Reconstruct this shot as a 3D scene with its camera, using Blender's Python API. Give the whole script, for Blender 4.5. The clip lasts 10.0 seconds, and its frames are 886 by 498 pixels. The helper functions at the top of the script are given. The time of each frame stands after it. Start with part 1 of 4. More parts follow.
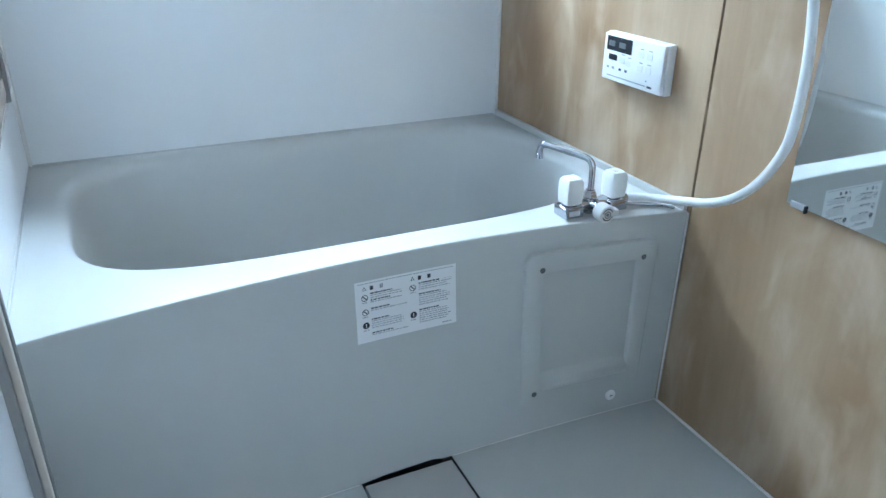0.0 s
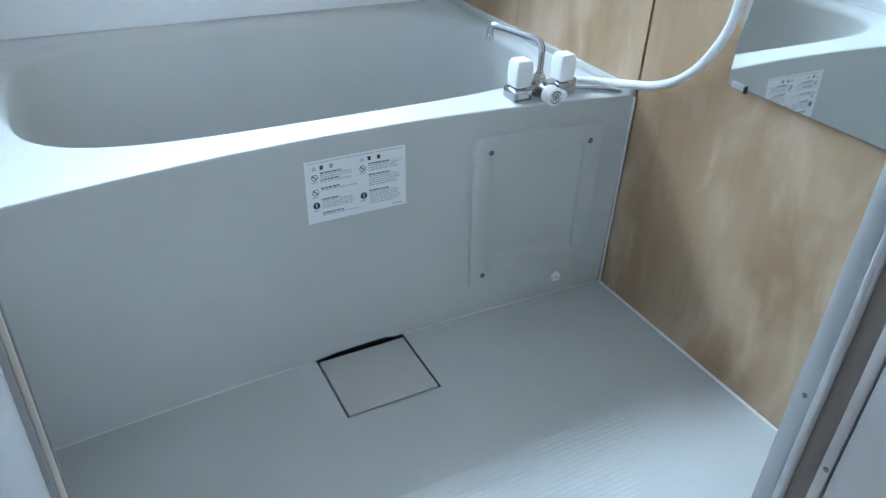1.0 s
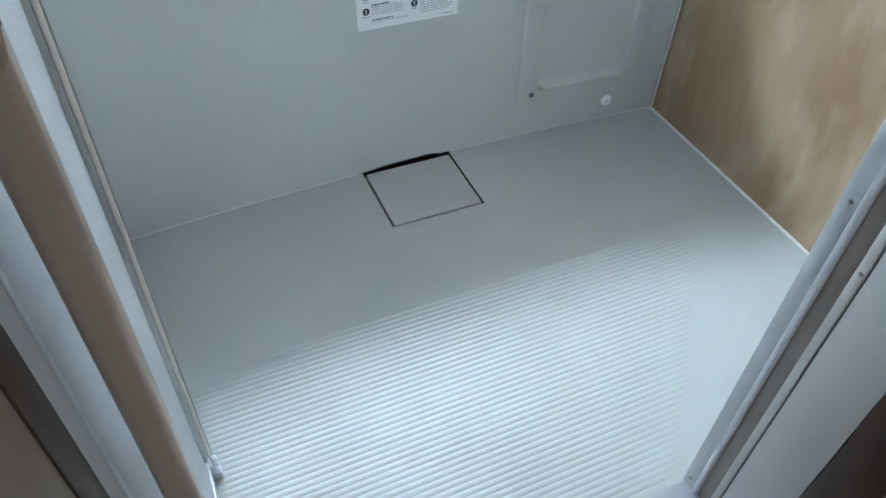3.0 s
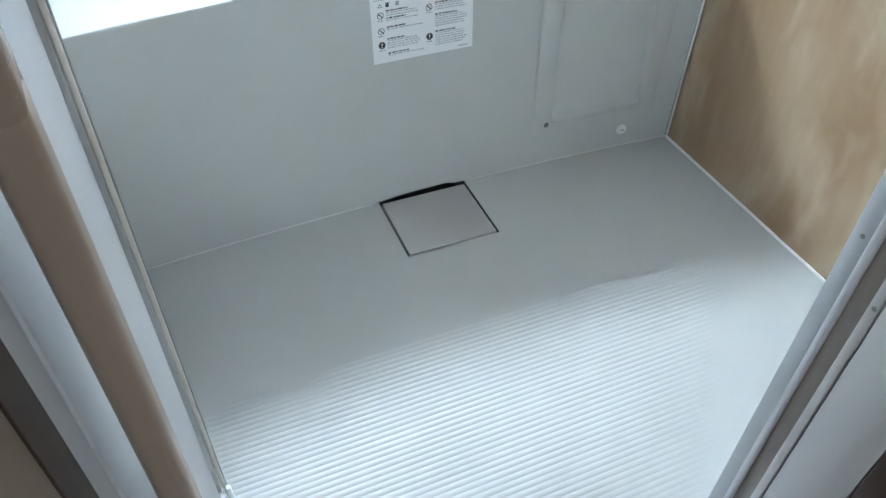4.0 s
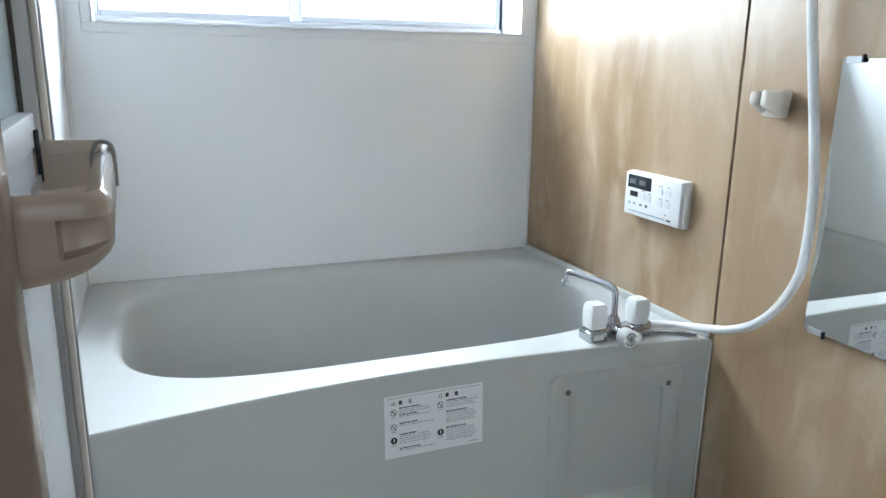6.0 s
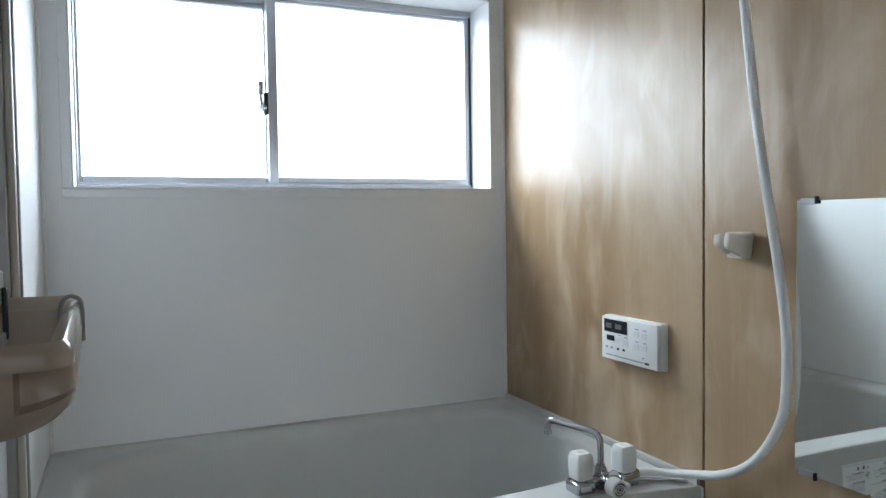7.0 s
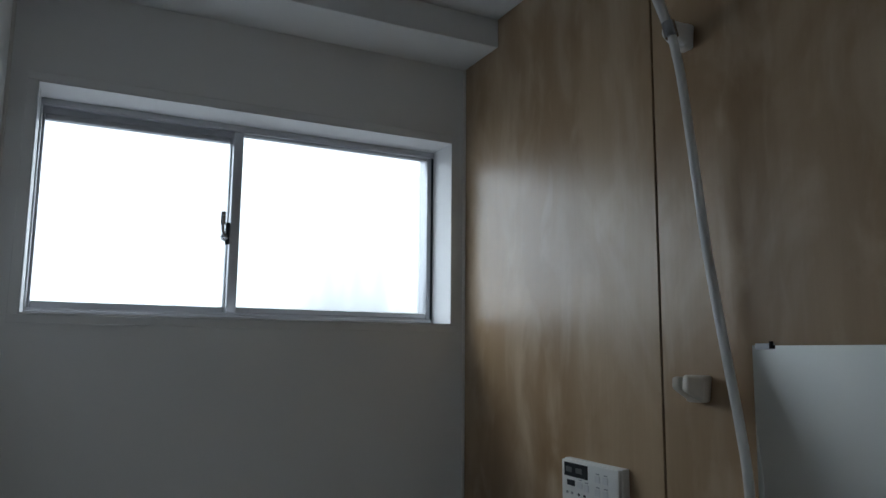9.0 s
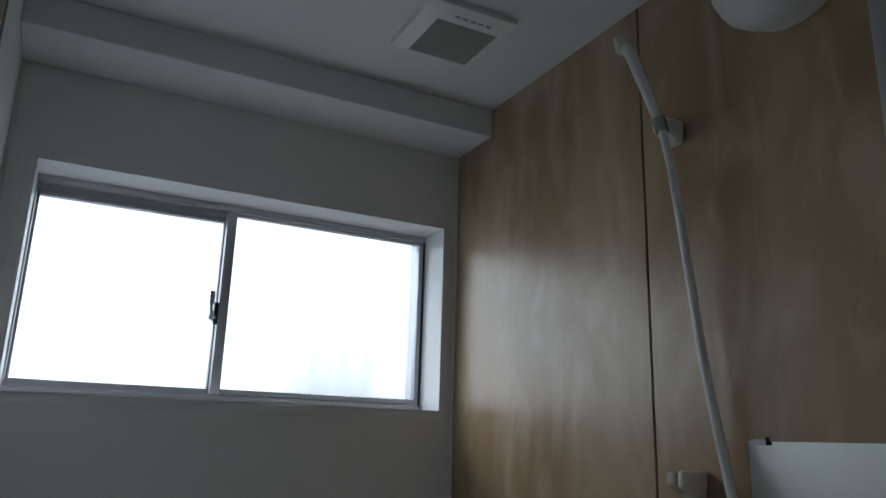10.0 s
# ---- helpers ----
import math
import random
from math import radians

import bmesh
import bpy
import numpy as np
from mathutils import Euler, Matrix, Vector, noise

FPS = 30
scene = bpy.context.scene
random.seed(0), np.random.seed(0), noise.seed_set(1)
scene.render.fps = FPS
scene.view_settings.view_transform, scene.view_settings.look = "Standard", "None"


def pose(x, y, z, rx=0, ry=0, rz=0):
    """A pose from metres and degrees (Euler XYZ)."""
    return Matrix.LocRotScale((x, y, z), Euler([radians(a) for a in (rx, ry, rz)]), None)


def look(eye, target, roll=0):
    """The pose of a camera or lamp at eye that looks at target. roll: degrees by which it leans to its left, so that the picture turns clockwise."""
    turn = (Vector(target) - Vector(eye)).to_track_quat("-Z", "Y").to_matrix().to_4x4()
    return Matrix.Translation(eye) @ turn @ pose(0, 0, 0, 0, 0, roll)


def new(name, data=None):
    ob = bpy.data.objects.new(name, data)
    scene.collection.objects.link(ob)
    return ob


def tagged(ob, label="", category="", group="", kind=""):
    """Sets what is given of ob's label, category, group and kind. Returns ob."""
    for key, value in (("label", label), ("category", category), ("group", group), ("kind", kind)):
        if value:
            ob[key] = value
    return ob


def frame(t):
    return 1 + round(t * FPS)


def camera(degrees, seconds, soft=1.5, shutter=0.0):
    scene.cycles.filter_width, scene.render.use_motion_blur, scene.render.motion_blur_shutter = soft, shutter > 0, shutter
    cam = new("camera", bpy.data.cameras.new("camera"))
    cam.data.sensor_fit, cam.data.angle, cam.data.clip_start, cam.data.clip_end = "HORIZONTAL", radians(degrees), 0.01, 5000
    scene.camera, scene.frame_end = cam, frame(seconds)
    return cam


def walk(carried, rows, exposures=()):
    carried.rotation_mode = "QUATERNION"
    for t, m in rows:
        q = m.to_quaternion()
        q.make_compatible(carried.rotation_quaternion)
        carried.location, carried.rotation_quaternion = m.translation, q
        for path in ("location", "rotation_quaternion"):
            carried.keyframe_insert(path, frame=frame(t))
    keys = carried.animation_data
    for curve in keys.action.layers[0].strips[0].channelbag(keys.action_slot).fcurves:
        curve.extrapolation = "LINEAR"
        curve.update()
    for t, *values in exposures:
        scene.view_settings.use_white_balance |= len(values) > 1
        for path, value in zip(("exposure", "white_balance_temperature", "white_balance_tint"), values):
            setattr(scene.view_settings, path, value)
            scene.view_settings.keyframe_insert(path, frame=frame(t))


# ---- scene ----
cam = camera(62.3, 10.0, soft=1.5)
PATH = [
    (0, (-1.012, -0.889, 1.012), (-0.25, 0.751, 0.156), 0.6),
    (0.5, (-1.006, -0.921, 1.0), (-0.216, 0.659, 0.062), -0.1),
    (1, (-1.0205, -0.928, 0.9835), (-0.1985, 0.5425, -0.096), 2.55),
    (1.5, (-1.0285, -0.9425, 0.968), (-0.23, 0.4625, -0.2115), 3.95),
    (2, (-1.0372, -0.953, 0.9575), (-0.3123, 0.3612, -0.3637), 3.5),
    (2.5, (-1.039, -0.96, 0.958), (-0.387, 0.305, -0.446), 3.3),
    (3.8, (-1.042, -0.954, 0.955), (-0.468, 0.319, -0.476), 2.0),
    (4, (-1.033, -0.96, 0.968), (-0.454, 0.37, -0.408), 1.3),
    (4.5, (-1.041, -0.963, 0.98), (-0.422, 0.539, -0.187), 1.2),
    (5, (-1.042, -0.967, 0.99), (-0.398, 0.668, 0.034), 0.6),
    (5.5, (-1.04, -0.966, 0.996), (-0.359, 0.768, 0.268), 1.0),
    (5.7, (-1.038, -0.967, 0.997), (-0.34, 0.797, 0.367), 1.1),
    (6.8, (-1.034, -0.971, 0.995), (-0.263, 0.868, 0.843), -0.1),
    (7, (-1.033, -0.971, 0.991), (-0.232, 0.86, 0.912), -0.8),
    (7.5, (-1.035, -0.973, 0.991), (-0.18, 0.833, 1.088), -0.6),
    (8, (-1.037, -0.969, 1.002), (-0.158, 0.814, 1.226), -0.2),
    (8.5, (-1.036, -0.965, 0.99), (-0.159, 0.818, 1.224), 0.9),
    (9, (-1.024, -0.963, 0.999), (-0.135, 0.807, 1.278), 0.5),
    (9.5, (-1.024, -0.956, 1.002), (-0.126, 0.781, 1.391), 1.2),
    (10, (-1.031, -0.955, 1.003), (-0.141, 0.753, 1.503), 1.7),
]
EXPOSURES = [(0, 0.4, 5200, 2), (1.0, 0.47, 5350, 3), (2.5, 0.42, 5600, 3), (3.8, 0.7, 5880, 5), (4.5, 0.68, 5930, 5), (5.5, 0.45, 5980, 6), (5.7, 0.46, 6030, 6), (6.3, 0.0, 6230, 7), (7.0, -0.6, 6350, 8), (7.5, -1.52, 6400, 8), (8.5, -2.36, 6430, 8), (10, -2.54, 6450, 8)]
walk(cam, [(t, look(eye, target, roll)) for t, eye, target, roll in PATH], EXPOSURES)

# ---- light: an overcast sky outside, and its light through the frosted window ----
world = bpy.data.worlds.new("sky")
scene.world = world
world.use_nodes = True
wn = world.node_tree.nodes
sky = wn.new("ShaderNodeTexSky")
sky.sky_type, sky.sun_disc = "NISHITA", False
sky.sun_elevation, sky.sun_rotation = radians(50), radians(200)
pale = wn.new("ShaderNodeHueSaturation")  # overcast: nearly neutral
pale.inputs["Saturation"].default_value = 0.35
world.node_tree.links.new(sky.outputs[0], pale.inputs["Color"])
world.node_tree.links.new(pale.outputs[0], wn["Background"].inputs[0])
wn["Background"].inputs[1].default_value = 0.15


def area_lamp(name, m, size_x, size_y, watts, colour):
    data = bpy.data.lights.new(name, "AREA")
    data.shape, data.size, data.size_y, data.energy, data.color = "RECTANGLE", size_x, size_y, watts, colour
    ob = new(name, data)
    ob.matrix_world = m
    return ob


DAYLIGHT = (0.8, 0.9, 1.0)
# soft light of the overcast sky, falling in from above through the window
area_lamp("sky_light", look((-0.6, 2.6, 3.2), (-0.6, 1.0, 1.36)), 3.2, 1.1, 250.0, DAYLIGHT)
BACKDROP_GLOW = 17.0

# ---- the plan, in metres: x along the tub, y towards the window, z up ----
XW, XE = -1.2, 0.0            # side walls
YN, YS = 0.934, -0.656          # window wall, door wall
ZC = 1.94                    # ceiling
RIM = 0.462                   # tub deck
WX0, WX1, WZ0, WZ1 = -1.136, -0.043, 1.0765, 1.622   # window opening
DX0, DX1 = -1.128, -0.498     # door opening
RIB_PITCH, RIB_GROOVE, RIB_DEPTH = 0.0097, 0.0024, 0.0006
DRX0, DRX1, DRY0, DRY1 = -0.695, -0.503, -0.02, 0.152  # floor drain


# ---- materials ----
def material(name, base, rough=0.5, metal=0.0, spec=0.5, bump=0.0, bump_scale=200.0, vary=0.06, vary_scale=3.0, stretch=(1, 1, 1),
             coat=0.0, rough_vary=0.03):
    m = bpy.data.materials.new(name)
    m.use_nodes = True
    nt = m.node_tree
    n, link = nt.nodes, nt.links.new
    b = n["Principled BSDF"]
    b.inputs["Metallic"].default_value = metal
    b.inputs["Specular IOR Level"].default_value = spec
    b.inputs["Coat Weight"].default_value = coat
    b.inputs["Coat Roughness"].default_value = 0.25
    tc = n.new("ShaderNodeTexCoord")
    mp = n.new("ShaderNodeMapping")
    mp.inputs["Scale"].default_value = stretch
    link(tc.outputs["Object"], mp.inputs[0])
    big = n.new("ShaderNodeTexNoise")
    big.inputs["Scale"].default_value, big.inputs["Detail"].default_value = vary_scale, 5
    link(mp.outputs[0], big.inputs["Vector"])
    fine = n.new("ShaderNodeTexNoise")
    fine.inputs["Scale"].default_value, fine.inputs["Detail"].default_value = bump_scale, 3
    link(mp.outputs[0], fine.inputs["Vector"])
    mix = n.new("ShaderNodeMix")
    mix.data_type = "RGBA"
    mix.inputs["A"].default_value = (*[max(c * (1 - vary), 0) for c in base], 1)
    mix.inputs["B"].default_value = (*[min(c * (1 + vary), 1) for c in base], 1)
    link(big.outputs[0], mix.inputs["Factor"])
    link(mix.outputs["Result"], b.inputs["Base Color"])
    rr = n.new("ShaderNodeMapRange")
    rr.inputs["From Min"].default_value, rr.inputs["From Max"].default_value = 0.3, 0.7
    rr.inputs["To Min"].default_value, rr.inputs["To Max"].default_value = max(rough - rough_vary, 0.02), min(rough + rough_vary, 1)
    link(big.outputs[0], rr.inputs[0])
    link(rr.outputs[0], b.inputs["Roughness"])
    if bump:
        bp = n.new("ShaderNodeBump")
        bp.inputs["Strength"].default_value, bp.inputs["Distance"].default_value = bump, 0.001
        link(fine.outputs[0], bp.inputs["Height"])
        link(bp.outputs[0], b.inputs["Normal"])
    return m


def wood_laminate(name):
    """Pale maple-print laminate with upright grain: broad soft bands, short flame figure and fine pores."""
    m = bpy.data.materials.new(name)
    m.use_nodes = True
    nt = m.node_tree
    n, link = nt.nodes, nt.links.new
    b = n["Principled BSDF"]
    tc = n.new("ShaderNodeTexCoord")

    def grain(scale, detail, stretch, distort=0.0):
        mp = n.new("ShaderNodeMapping")
        mp.inputs["Scale"].default_value = stretch
        link(tc.outputs["Object"], mp.inputs[0])
        t = n.new("ShaderNodeTexNoise")
        t.inputs["Scale"].default_value, t.inputs["Detail"].default_value, t.inputs["Distortion"].default_value = scale, detail, distort
        link(mp.outputs[0], t.inputs["Vector"])
        return t.outputs[0]

    broad, figure, pore = grain(5, 3, (1, 1, 0.11), 0.25), grain(7, 5, (1, 1, 0.42), 0.7), grain(120, 3, (1, 1, 0.05))
    blotch, flame = grain(4.2, 4, (1, 1, 0.55), 0.9), grain(13, 4, (1, 1, 0.34), 0.5)

    def mixed(kind, factor, a, bcol):
        mx = n.new("ShaderNodeMix")
        mx.data_type, mx.blend_type = "RGBA", kind
        if isinstance(factor, float):
            mx.inputs["Factor"].default_value = factor
        else:
            link(factor, mx.inputs["Factor"])
        for sock, v in (("A", a), ("B", bcol)):
            if isinstance(v, tuple):
                mx.inputs[sock].default_value = v
            else:
                link(v, mx.inputs[sock])
        return mx.outputs["Result"]

    def ramp(v, lo, hi):
        r = n.new("ShaderNodeMapRange")
        r.inputs["From Min"].default_value, r.inputs["From Max"].default_value = lo, hi
        link(v, r.inputs[0])
        return r.outputs[0]

    c = mixed("MIX", ramp(broad, 0.36, 0.66), (0.325, 0.212, 0.115, 1), (0.44, 0.318, 0.2, 1))
    c = mixed("MIX", ramp(figure, 0.49, 0.76), c, (0.53, 0.41, 0.29, 1))
    c = mixed("MULTIPLY", ramp(blotch, 0.51, 0.68), c, (0.82, 0.76, 0.68, 1))
    c = mixed("MIX", ramp(flame, 0.55, 0.86), c, (0.55, 0.425, 0.3, 1))
    dark = mixed("MIX", ramp(pore, 0.35, 0.75), (0.92, 0.91, 0.9, 1), (1.03, 1.03, 1.03, 1))
    c = mixed("MULTIPLY", 0.5, c, dark)
    link(c, b.inputs["Base Color"])
    b.inputs["Coat Weight"].default_value, b.inputs["Coat Roughness"].default_value = 0.34, 0.3
    b.inputs["Specular IOR Level"].default_value, b.inputs["Specular Tint"].default_value = 0.5, (1.0, 0.94, 0.88, 1)
    rr = n.new("ShaderNodeMapRange")
    rr.inputs["To Min"].default_value, rr.inputs["To Max"].default_value = 0.28, 0.37
    link(figure, rr.inputs[0])
    link(rr.outputs[0], b.inputs["Roughness"])
    bp = n.new("ShaderNodeBump")
    bp.inputs["Strength"].default_value, bp.inputs["Distance"].default_value = 0.06, 0.001
    link(pore, bp.inputs["Height"])
    link(bp.outputs[0], b.inputs["Normal"])
    return m


WOOD = wood_laminate("maple_laminate")
WALL_WHITE = material("white_wall_panel", (0.83, 0.835, 0.84), 0.42, bump=0.12, bump_scale=260, vary=0.03)
CEIL_WHITE = material("white_ceiling_panel", (0.8, 0.81, 0.82), 0.5, bump=0.05, vary=0.03)
TUB = material("offwhite_moulded_plastic", (0.55, 0.55, 0.53), 0.32, bump=0.03, bump_scale=90, vary=0.03, rough_vary=0.02)
APRON = material("grey_white_apron_plastic", (0.54, 0.544, 0.522), 0.4, bump=0.05, bump_scale=300, vary=0.03)
FLOOR = material("grey_washing_floor", (0.525, 0.53, 0.512), 0.42, bump=0.12, bump_scale=500, vary=0.05, vary_scale=5)
COVER = material("beige_drain_cover", (0.5, 0.485, 0.47), 0.45, bump=0.06, bump_scale=400)
SEAL = material("white_sealant", (0.82, 0.8, 0.78), 0.45)
PIT_SHADE = material("drain_shade_grey", (0.07, 0.072, 0.075), 0.6)
DARK = material("black_gap", (0.012, 0.012, 0.013), 0.7)
CHROME = material("chrome", (0.5, 0.51, 0.54), 0.08, metal=1.0, vary=0.02, rough_vary=0.03)
WHITE_PLASTIC = material("white_plastic", (0.84, 0.84, 0.83), 0.3, vary=0.02)
HOSE = material("white_hose_rubber", (0.8, 0.8, 0.79), 0.38, vary=0.03)
BEIGE = material("beige_brown_plastic", (0.37, 0.285, 0.215), 0.28, vary=0.04, bump=0.03)
HANDLE = material("glossy_beige_plastic", (0.58, 0.475, 0.38), 0.12, vary=0.03)
IVORY = material("ivory_plastic", (0.74, 0.68, 0.6), 0.35, vary=0.03)
ALU = material("satin_aluminium", (0.5, 0.51, 0.54), 0.4, metal=0.6, vary=0.03, stretch=(1, 1, 0.05), vary_scale=20)
ALU_GREY = material("grey_anodised_frame", (0.5, 0.5, 0.5), 0.4, metal=0.3, vary=0.04)
FRAME_WHITE = material("white_frame_enamel", (0.76, 0.76, 0.77), 0.35, vary=0.03)
LINING = material("warm_white_lining", (0.66, 0.635, 0.61), 0.45, vary=0.04)
JAMB = material("satin_grey_white_jamb", (0.62, 0.63, 0.64), 0.35, vary=0.03, stretch=(1, 1, 0.05), vary_scale=20)
GROOVE = material("brown_grey_rubber", (0.36, 0.31, 0.27), 0.5, vary=0.06)
BROWN_WOOD = material("brown_wood_trim", (0.18, 0.125, 0.085), 0.5, spec=0.25, bump=0.1, vary=0.2, vary_scale=30, stretch=(1, 1, 0.06))
SEAM = material("dark_brown_seam", (0.09, 0.075, 0.065), 0.5)
SCREW = material("dark_grey_screw", (0.13, 0.13, 0.13), 0.5)
RUBBER = material("grey_rubber_gasket", (0.27, 0.26, 0.25), 0.6, vary=0.06)
BLACK_RUBBER = material("black_gasket", (0.02, 0.03, 0.035), 0.5)
DARK_WOOD = material("dark_brown_wood_trim", (0.05, 0.027, 0.016), 0.5, spec=0.2, bump=0.1, vary=0.25, vary_scale=30, stretch=(1, 1, 0.06))
WALLPAPER = material("beige_wallpaper", (0.6, 0.5, 0.39), 0.7, bump=0.2, vary=0.05)
PAPER = material("white_sticker_paper", (0.85, 0.85, 0.85), 0.4, vary=0.01)
INK = material("black_ink", (0.03, 0.03, 0.035), 0.5)
INK_GREY = material("grey_ink", (0.36, 0.37, 0.39), 0.5)
DISPLAY = material("black_display_glass", (0.025, 0.028, 0.032), 0.12, vary=0.02)
LCD = material("dim_display_segment", (0.1, 0.105, 0.11), 0.3)
GRILLE = material("grey_vent_grille", (0.4, 0.4, 0.38), 0.6)
BLUE = material("blue_mark", (0.2, 0.35, 0.62), 0.4)

MIRROR = bpy.data.materials.new("silvered_mirror")
MIRROR.use_nodes = True
mb = MIRROR.node_tree.nodes["Principled BSDF"]
mb.inputs["Base Color"].default_value, mb.inputs["Metallic"].default_value, mb.inputs["Roughness"].default_value = (0.86, 0.89, 0.88, 1), 1.0, 0.025

GLASS = bpy.data.materials.new("frosted_window_glass")
GLASS.use_nodes = True
gb = GLASS.node_tree.nodes["Principled BSDF"]
gb.inputs["Base Color"].default_value, gb.inputs["Roughness"].default_value = (0.97, 0.99, 1, 1), 0.18
gb.inputs["Transmission Weight"].default_value, gb.inputs["IOR"].default_value = 1.0, 1.2
PANEL_PANE = bpy.data.materials.new("translucent_door_pane")
PANEL_PANE.use_nodes = True
pn = PANEL_PANE.node_tree
pb = pn.nodes["Principled BSDF"]
pb.inputs["Base Color"].default_value, pb.inputs["Roughness"].default_value = (0.72, 0.76, 0.77, 1), 0.3
pt, pm = pn.nodes.new("ShaderNodeBsdfTranslucent"), pn.nodes.new("ShaderNodeMixShader")
pt.inputs[0].default_value, pm.inputs[0].default_value = (0.9, 0.94, 0.95, 1), 0.6
pn.links.new(pb.outputs[0], pm.inputs[1])
pn.links.new(pt.outputs[0], pm.inputs[2])
pn.links.new(pm.outputs[0], pn.nodes["Material Output"].inputs[0])

# opaline plastic sheet of the door's lower panels, which lets daylight through
WHITE_PANE = PANEL_PANE.copy()
WHITE_PANE.name = "white_opaline_door_sheet"
wp = WHITE_PANE.node_tree.nodes
wp["Principled BSDF"].inputs["Base Color"].default_value = (0.86, 0.86, 0.86, 1)
wp["Translucent BSDF"].inputs[0].default_value = (0.95, 0.95, 0.95, 1)
wp["Mix Shader"].inputs[0].default_value = 0.72

# ---- mesh helpers ----
def mesh_object(name, bm, mat, smooth=True):
    bmesh.ops.recalc_face_normals(bm, faces=bm.faces)
    me = bpy.data.meshes.new(name)
    bm.to_mesh(me)
    bm.free()
    me.materials.append(mat)
    if smooth:
        me.polygons.foreach_set("use_smooth", [True] * len(me.polygons))
        me.set_sharp_from_angle(angle=radians(38))
    return new(name, me)


def part(name, bm, mat, parent, label=""):
    ob = mesh_object(name, bm, mat)
    ob.parent = parent
    if parent is not None:
        ob.matrix_parent_inverse = parent.matrix_world.inverted()
    return tagged(ob, label)


def thing(name, at, label, category, group="", kind=""):
    ob = new(name)
    ob.empty_display_size = 0.05
    ob.matrix_world = Matrix.Translation(at)
    return tagged(ob, label, category, group, kind)


def add_box(bm, lo, hi, bevel=0.0, seg=2, m=None):
    lo, hi = Vector(lo), Vector(hi)
    size, mid = hi - lo, (lo + hi) / 2
    made = bmesh.ops.create_cube(bm, size=1.0, matrix=Matrix.Translation(mid) @ Matrix.Diagonal((*size, 1)))
    verts = made["verts"]
    if bevel:
        edges = list({e for v in verts for e in v.link_edges})
        out = bmesh.ops.bevel(bm, geom=edges, offset=bevel, segments=seg, affect="EDGES", profile=0.5)
        verts = list({v for f in out["faces"] for v in f.verts} | {v for v in verts if v.is_valid})
    if m is not None:
        bmesh.ops.transform(bm, matrix=m, verts=[v for v in verts if v.is_valid])
    return bm


def box(lo, hi, bevel=0.0, seg=2):
    return add_box(bmesh.new(), lo, hi, bevel, seg)


def catmull(points, steps=8):
    p = [Vector(a) for a in points]
    p = [2 * p[0] - p[1], *p, 2 * p[-1] - p[-2]]
    out = []
    for i in range(1, len(p) - 2):
        for k in range(steps):
            t = k / steps
            out.append(0.5 * (2 * p[i] + (p[i + 1] - p[i - 1]) * t + (2 * p[i - 1] - 5 * p[i] + 4 * p[i + 1] - p[i + 2]) * t * t
                              + (3 * p[i] - p[i - 1] - 3 * p[i + 1] + p[i + 2]) * t ** 3))
    return [*out, p[-2]]


def add_tube(bm, points, radii, sides=14):
    """A round tube along points; radii: one number, or one for each point."""
    pts = [Vector(a) for a in points]
    if isinstance(radii, (int, float)):
        radii = [radii] * len(pts)
    rings, up = [], None
    for i, p in enumerate(pts):
        d = (pts[min(i + 1, len(pts) - 1)] - pts[max(i - 1, 0)]).normalized()
        if up is None:
            up = d.orthogonal().normalized()
        side = d.cross(up).normalized()
        up = side.cross(d).normalized()
        rings.append([bm.verts.new(p + radii[i] * (math.cos(a) * up + math.sin(a) * side))
                      for a in (2 * math.pi * k / sides for k in range(sides))])
    for a, b in zip(rings, rings[1:]):
        for k in range(sides):
            bm.faces.new((a[k], a[(k + 1) % sides], b[(k + 1) % sides], b[k]))
    bm.faces.new(rings[0][::-1])
    bm.faces.new(rings[-1])
    return bm


def tube(points, radii, sides=14):
    return add_tube(bmesh.new(), points, radii, sides)


def lathe(profile, m, sides=24):
    """A turned body: (radius, height) pairs about local z, put at the pose m."""
    bm = bmesh.new()
    rings = [[bm.verts.new(m @ Vector((r * math.cos(a), r * math.sin(a), h))) for a in (2 * math.pi * k / sides for k in range(sides))]
             for r, h in profile]
    for a, b in zip(rings, rings[1:]):
        for k in range(sides):
            bm.faces.new((a[k], a[(k + 1) % sides], b[(k + 1) % sides], b[k]))
    bm.faces.new(rings[0][::-1])
    bm.faces.new(rings[-1])
    return bm


def grid(xs, ys, at):
    """A sheet of quads: at(x, y) gives the place."""
    bm = bmesh.new()
    rows = [[bm.verts.new(at(x, y)) for x in xs] for y in ys]
    for a, b in zip(rows, rows[1:]):
        for k in range(len(xs) - 1):
            bm.faces.new((a[k], a[k + 1], b[k + 1], b[k]))
    return bm


def span(a, b, n):
    return [a + (b - a) * k / n for k in range(n + 1)]


def structure(name, bm, mat, label, category, parent=None):
    ob = mesh_object(name, bm, mat)
    tagged(ob, label, category, kind="structure")
    return ob


